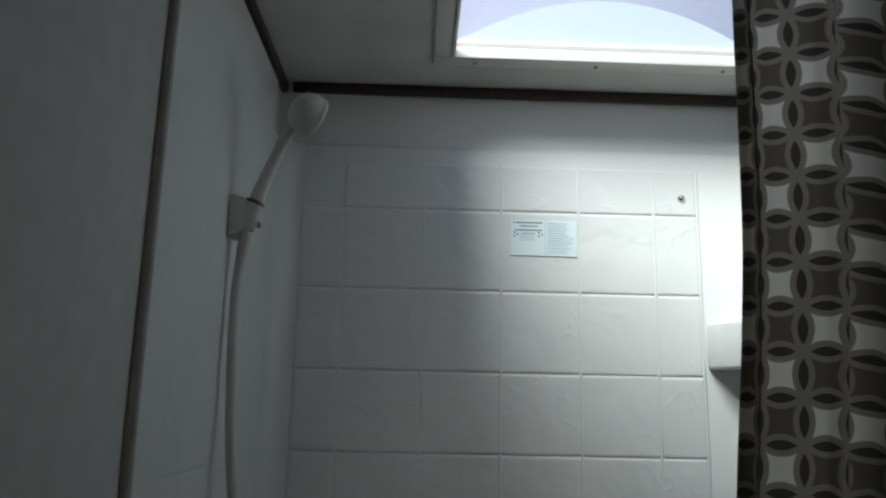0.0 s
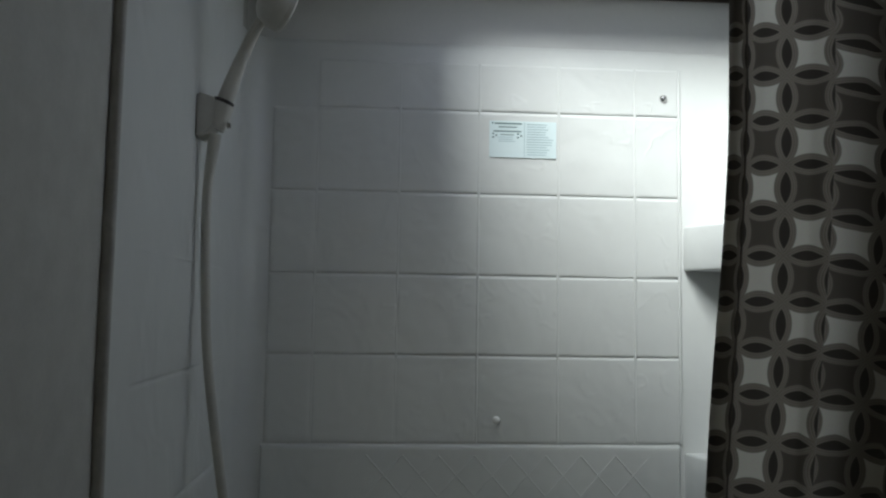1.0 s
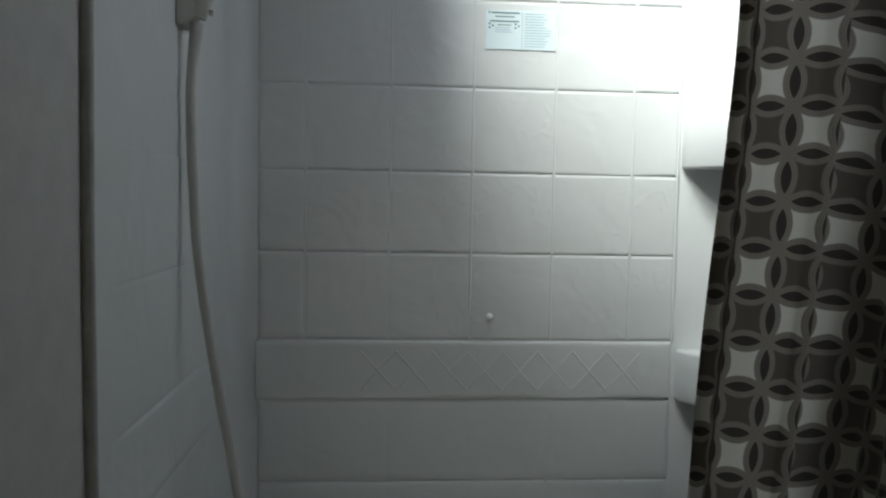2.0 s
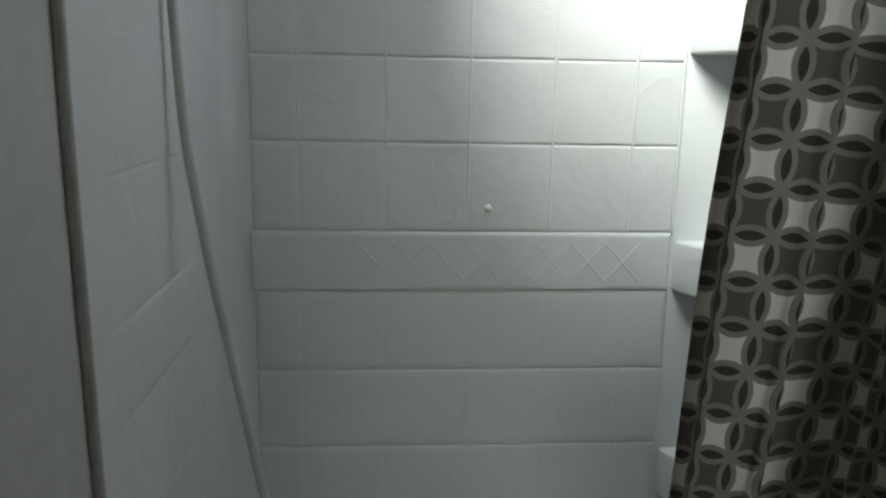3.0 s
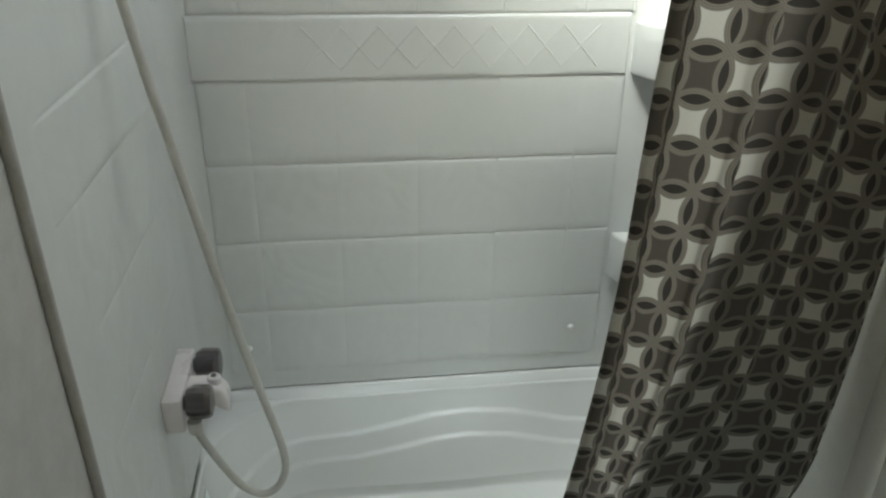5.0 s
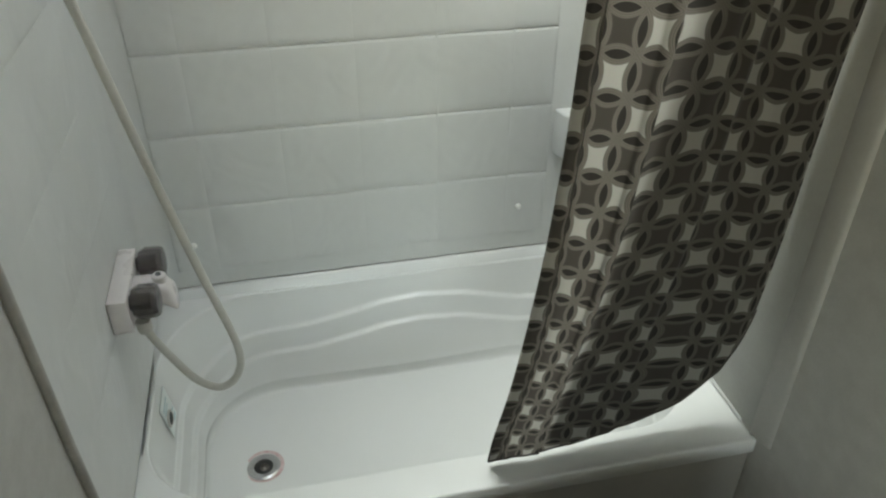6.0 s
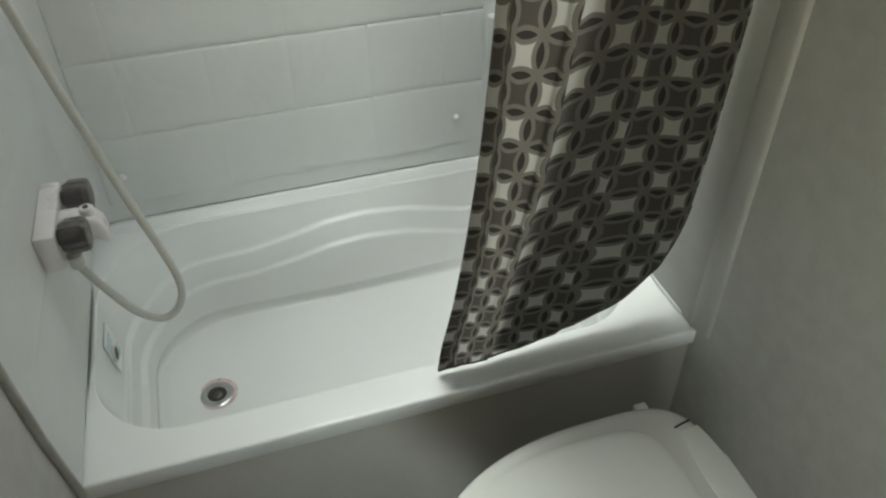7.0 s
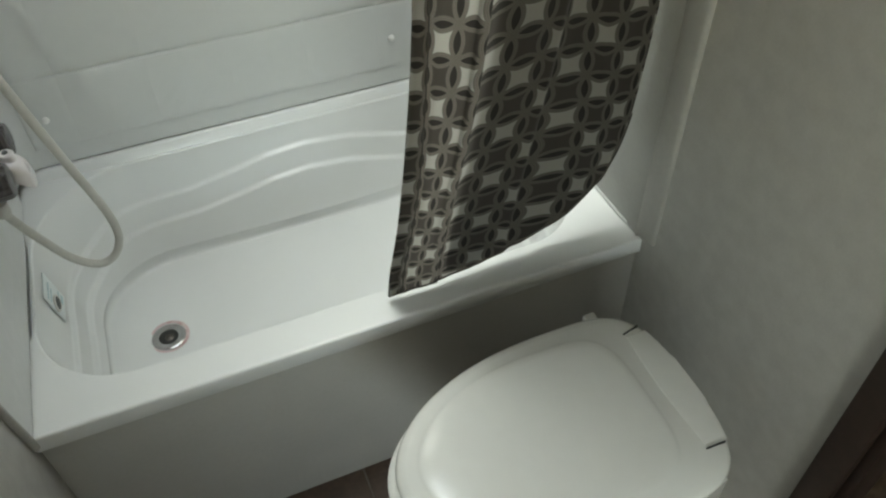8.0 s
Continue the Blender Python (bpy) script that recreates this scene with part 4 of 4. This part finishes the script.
piece("tube", lathe([(0, 0), (0.010, 0), (0.010, LONG - 0.008), (0, LONG - 0.008)], pose(0.004, ROD_Y, 2.055, 0, 90, 0), 20), M_PLASTIC, rod)
for x, turn in ((0.0005, 90), (LONG - 0.001, -90)):
    piece("end_cap", lathe([(0.018, 0), (0.018, 0.006), (0.012, 0.014), (0.0102, 0.014)], pose(x, ROD_Y, 2.055, 0, turn, 0), 24), M_PLASTIC, rod)

# ---- sticker on the back wall ----
SY = DEEP - SHELL - 0.0039


def print_box(x0, x1, y0, y1, z0, z1):
    """Sticker coordinates, drawn to the sticker's size on the wall."""
    fx, fz = (lambda x: 0.468 + (x - 0.481) * 0.963), (lambda z: 1.737 + (z - 1.740) * 0.947)
    return box(fx(x0), fx(x1), y0, y1, fz(z0), fz(z1))


label_thing = thing("instruction_sticker", (0.533, SY, 1.772), "pale blue printed instruction sticker in two columns", "sticker")
piece("sheet", print_box(0.481, 0.616, SY - 0.0006, SY + 0.0010, 1.740, 1.815), M_PAPER, label_thing, smooth=False)
piece("fold_line", print_box(0.5508, 0.5518, SY - 0.0011, SY - 0.0005, 1.742, 1.813), M_INK_PALE, label_thing, smooth=False)
dark_bars = [(0.486, 0.4885, 1.8085, 1.8125), (0.491, 0.546, 1.8085, 1.8112), (0.499, 0.536, 1.8015, 1.8035), (0.489, 0.545, 1.7925, 1.7950), (0.503, 0.530, 1.7860, 1.7875)]
for k in range(3):
    a = 2 * math.pi * k / 3
    for cx in (0.4905, 0.5405):
        dark_bars.append((cx + 0.0042 * math.cos(a) - 0.0018, cx + 0.0042 * math.cos(a) + 0.0018, 1.785 + 0.0042 * math.sin(a) - 0.0016, 1.785 + 0.0042 * math.sin(a) + 0.0016))
for x0, x1, z0, z1 in dark_bars:
    piece("printed_bar", print_box(x0, x1, SY - 0.0011, SY - 0.0005, z0, z1), M_INK, label_thing, smooth=False)
rng = random.Random(4)
for k in range(13):
    z = 1.809 - k * 0.0052
    piece("printed_bar", print_box(0.556, 0.556 + rng.uniform(0.036, 0.055), SY - 0.0011, SY - 0.0005, z - 0.0008, z + 0.0008), M_INK_PALE, label_thing, smooth=False)
for k in range(3):
    z = 1.7815 - k * 0.0042
    piece("printed_bar", print_box(0.499, 0.499 + rng.uniform(0.028, 0.034), SY - 0.0011, SY - 0.0005, z - 0.0006, z + 0.0006), M_INK_PALE, label_thing, smooth=False)


# ---- toilet: its back to the right wall ----
TY, TX = -0.306, 0.027


def bowl_outline(x0, x1, half, n=40, blunt=0.62):
    """Rounded front at x0, straight back at x1."""
    pts = []
    for k in range(n + 1):
        a = -math.pi / 2 + math.pi * k / n
        reach = (x1 - x0) * blunt
        cx = x0 + reach
        pts.append((cx - reach * math.cos(a) ** 0.92 if math.cos(a) > 1e-9 else cx, TY + half * math.sin(a)))
    pts.append((x1, TY + half * 0.90))
    pts.append((x1, TY - half * 0.90))
    return [(x, y) for x, y in pts]


def lid_outline(x0, x1, half, n=40):
    """Egg-shaped front, rounded corners and a gently bowed back."""
    cx, pts = x0 + (x1 - x0) * 0.64, []
    for k in range(n):
        a = -math.pi / 2 + math.pi * k / n
        pts.append((cx - (cx - x0) * math.cos(a) ** 0.92, TY + half * math.sin(a)))
    for k in range(n):
        a = math.pi / 2 - math.pi * k / n
        c, d = max(0.0, math.cos(a)), math.sin(a)
        pts.append((cx + (x1 - cx) * c ** 0.48, TY + half * math.copysign(abs(d) ** 0.52, d)))
    return pts


def stack(levels, n=40, outline=bowl_outline):
    """Loft outlines (x0, x1, half, z)."""
    bm, rows = bmesh.new(), []
    for x0, x1, half, z in levels:
        rows.append([bm.verts.new((x + TX, y, z)) for x, y in outline(x0, x1, half, n)])
    for a, b in zip(rows, rows[1:]):
        for k in range(len(a)):
            j = (k + 1) % len(a)
            bm.faces.new((a[k], a[j], b[j], b[k]))
    bm.faces.new(rows[0][::-1])
    bm.faces.new(rows[-1])
    return bm


toilet = thing("toilet", (0.70, TY, GROUND), "white plastic camper toilet with its lid closed", "toilet")
piece("base", stack([(0.56, 0.90, 0.115, GROUND), (0.555, 0.90, 0.118, 0.02), (0.57, 0.89, 0.105, 0.08), (0.56, 0.89, 0.105, 0.18), (0.50, 0.88, 0.130, 0.30), (0.45, 0.855, 0.146, 0.38), (0.44, 0.85, 0.150, 0.404), (0.45, 0.845, 0.145, 0.408)]), M_CHINA, toilet, angle=50)
piece("seat", stack([(0.424, 0.858, 0.150, 0.409), (0.418, 0.862, 0.155, 0.413), (0.418, 0.862, 0.155, 0.424), (0.424, 0.858, 0.150, 0.4285)], outline=lid_outline), M_CHINA, toilet, angle=50)
piece("lid", stack([(0.436, 0.864, 0.151, 0.4310), (0.431, 0.869, 0.157, 0.4350), (0.430, 0.870, 0.158, 0.4405), (0.432, 0.868, 0.156, 0.4455), (0.436, 0.863, 0.151, 0.4490), (0.445, 0.853, 0.142, 0.4508),
                    (0.458, 0.804, 0.129, 0.4515), (0.462, 0.800, 0.125, 0.4535), (0.467, 0.796, 0.121, 0.4548), (0.478, 0.788, 0.111, 0.4554), (0.53, 0.73, 0.07, 0.4561)], outline=lid_outline), M_CHINA, toilet, angle=50)
cover = [(0.826 + TX, TY + 0.100), (0.822 + TX, TY + 0.05), (0.820 + TX, TY), (0.822 + TX, TY - 0.05), (0.826 + TX, TY - 0.100)]
cover += [(0.8715 + TX - 0.010 * abs(k / 8) ** 3, TY + 0.100 * k / 8) for k in range(-8, 9)]
piece("hinge_cover", extrude_outline(cover, 0.428, 0.4522, 0.0045, 4), M_CHINA, toilet)
for gy, turn in ((-0.1035, -1), (0.1065, 13)):
    gap = box(-0.015, 0.015, -0.0011, 0.0011, 0.436, 0.4532, 0.0006, 1)
    for v in gap.verts:
        v.co = pose(0.840 + TX, TY + gy, 0, 0, 0, turn) @ v.co
    piece("hinge_gap", gap, M_DARK, toilet, "dark slot beside the hinge")
piece("hinge_tab", box(0.792 + TX, 0.812 + TX, TY + 0.148, TY + 0.165, 0.424, 0.445, 0.003), M_CHINA, toilet)

# ---- a cloth bag left in the passage ----
bag = bmesh.new()
bmesh.ops.create_icosphere(bag, subdivisions=4, radius=1)
for v in bag.verts:
    k = 1 + 0.18 * noise.noise(v.co * 2.2) + 0.07 * noise.noise(v.co * 6)
    v.co = Vector((1.36 + v.co.x * 0.11 * k, -0.410 + v.co.y * 0.05 * k, GROUND + 0.075 + max(-0.95, v.co.z) * 0.079 * k))
tagged(part("cloth_bag", bag, material("brown_bag_canvas", (0.16, 0.11, 0.07), rough=0.85, second=(0.07, 0.05, 0.035), scale=25, fine=300, bump=0.4)), "crumpled brown cloth bag on the passage floor", "bag")
low = bmesh.new()
box(1.20, 2.15, -0.355, 0.3, GROUND, 0.30, 0.01, bm=low)
tagged(part("storage_box", low, material("pale_grey_box", (0.5, 0.5, 0.48), rough=0.6, spots=0.15)), "pale grey storage box standing in the passage", "box")

# ---- floor planks ----
PW, PL, GAP = 0.152, 0.61, 0.004
meshes = {}
for j in range(-12, 1):
    y0 = 0.03 + j * PW
    shift = (j * 0.37) % 1 * PL
    for i in range(-1, 4):
        x0 = i * PL - shift + 0.24
        a, b = max(x0 + GAP / 2, 0.001), min(x0 + PL - GAP / 2, 2.2)
        if b - a < 0.02:
            continue
        c, d = max(y0 + GAP / 2, FRONT), min(y0 + PW - GAP / 2, 0.028)
        key = (round(b - a, 4), round(d - c, 4))
        if d - c < 0.01:
            continue
        if key not in meshes:
            meshes[key] = finish(box(-(b - a) / 2, (b - a) / 2, -(d - c) / 2, (d - c) / 2, -0.0045, 0.0, 0.0012, 1), "plank", M_FLOOR)
        p = new("plank", meshes[key])
        p.location = ((a + b) / 2, (c + d) / 2, GROUND)
        p.parent = floor
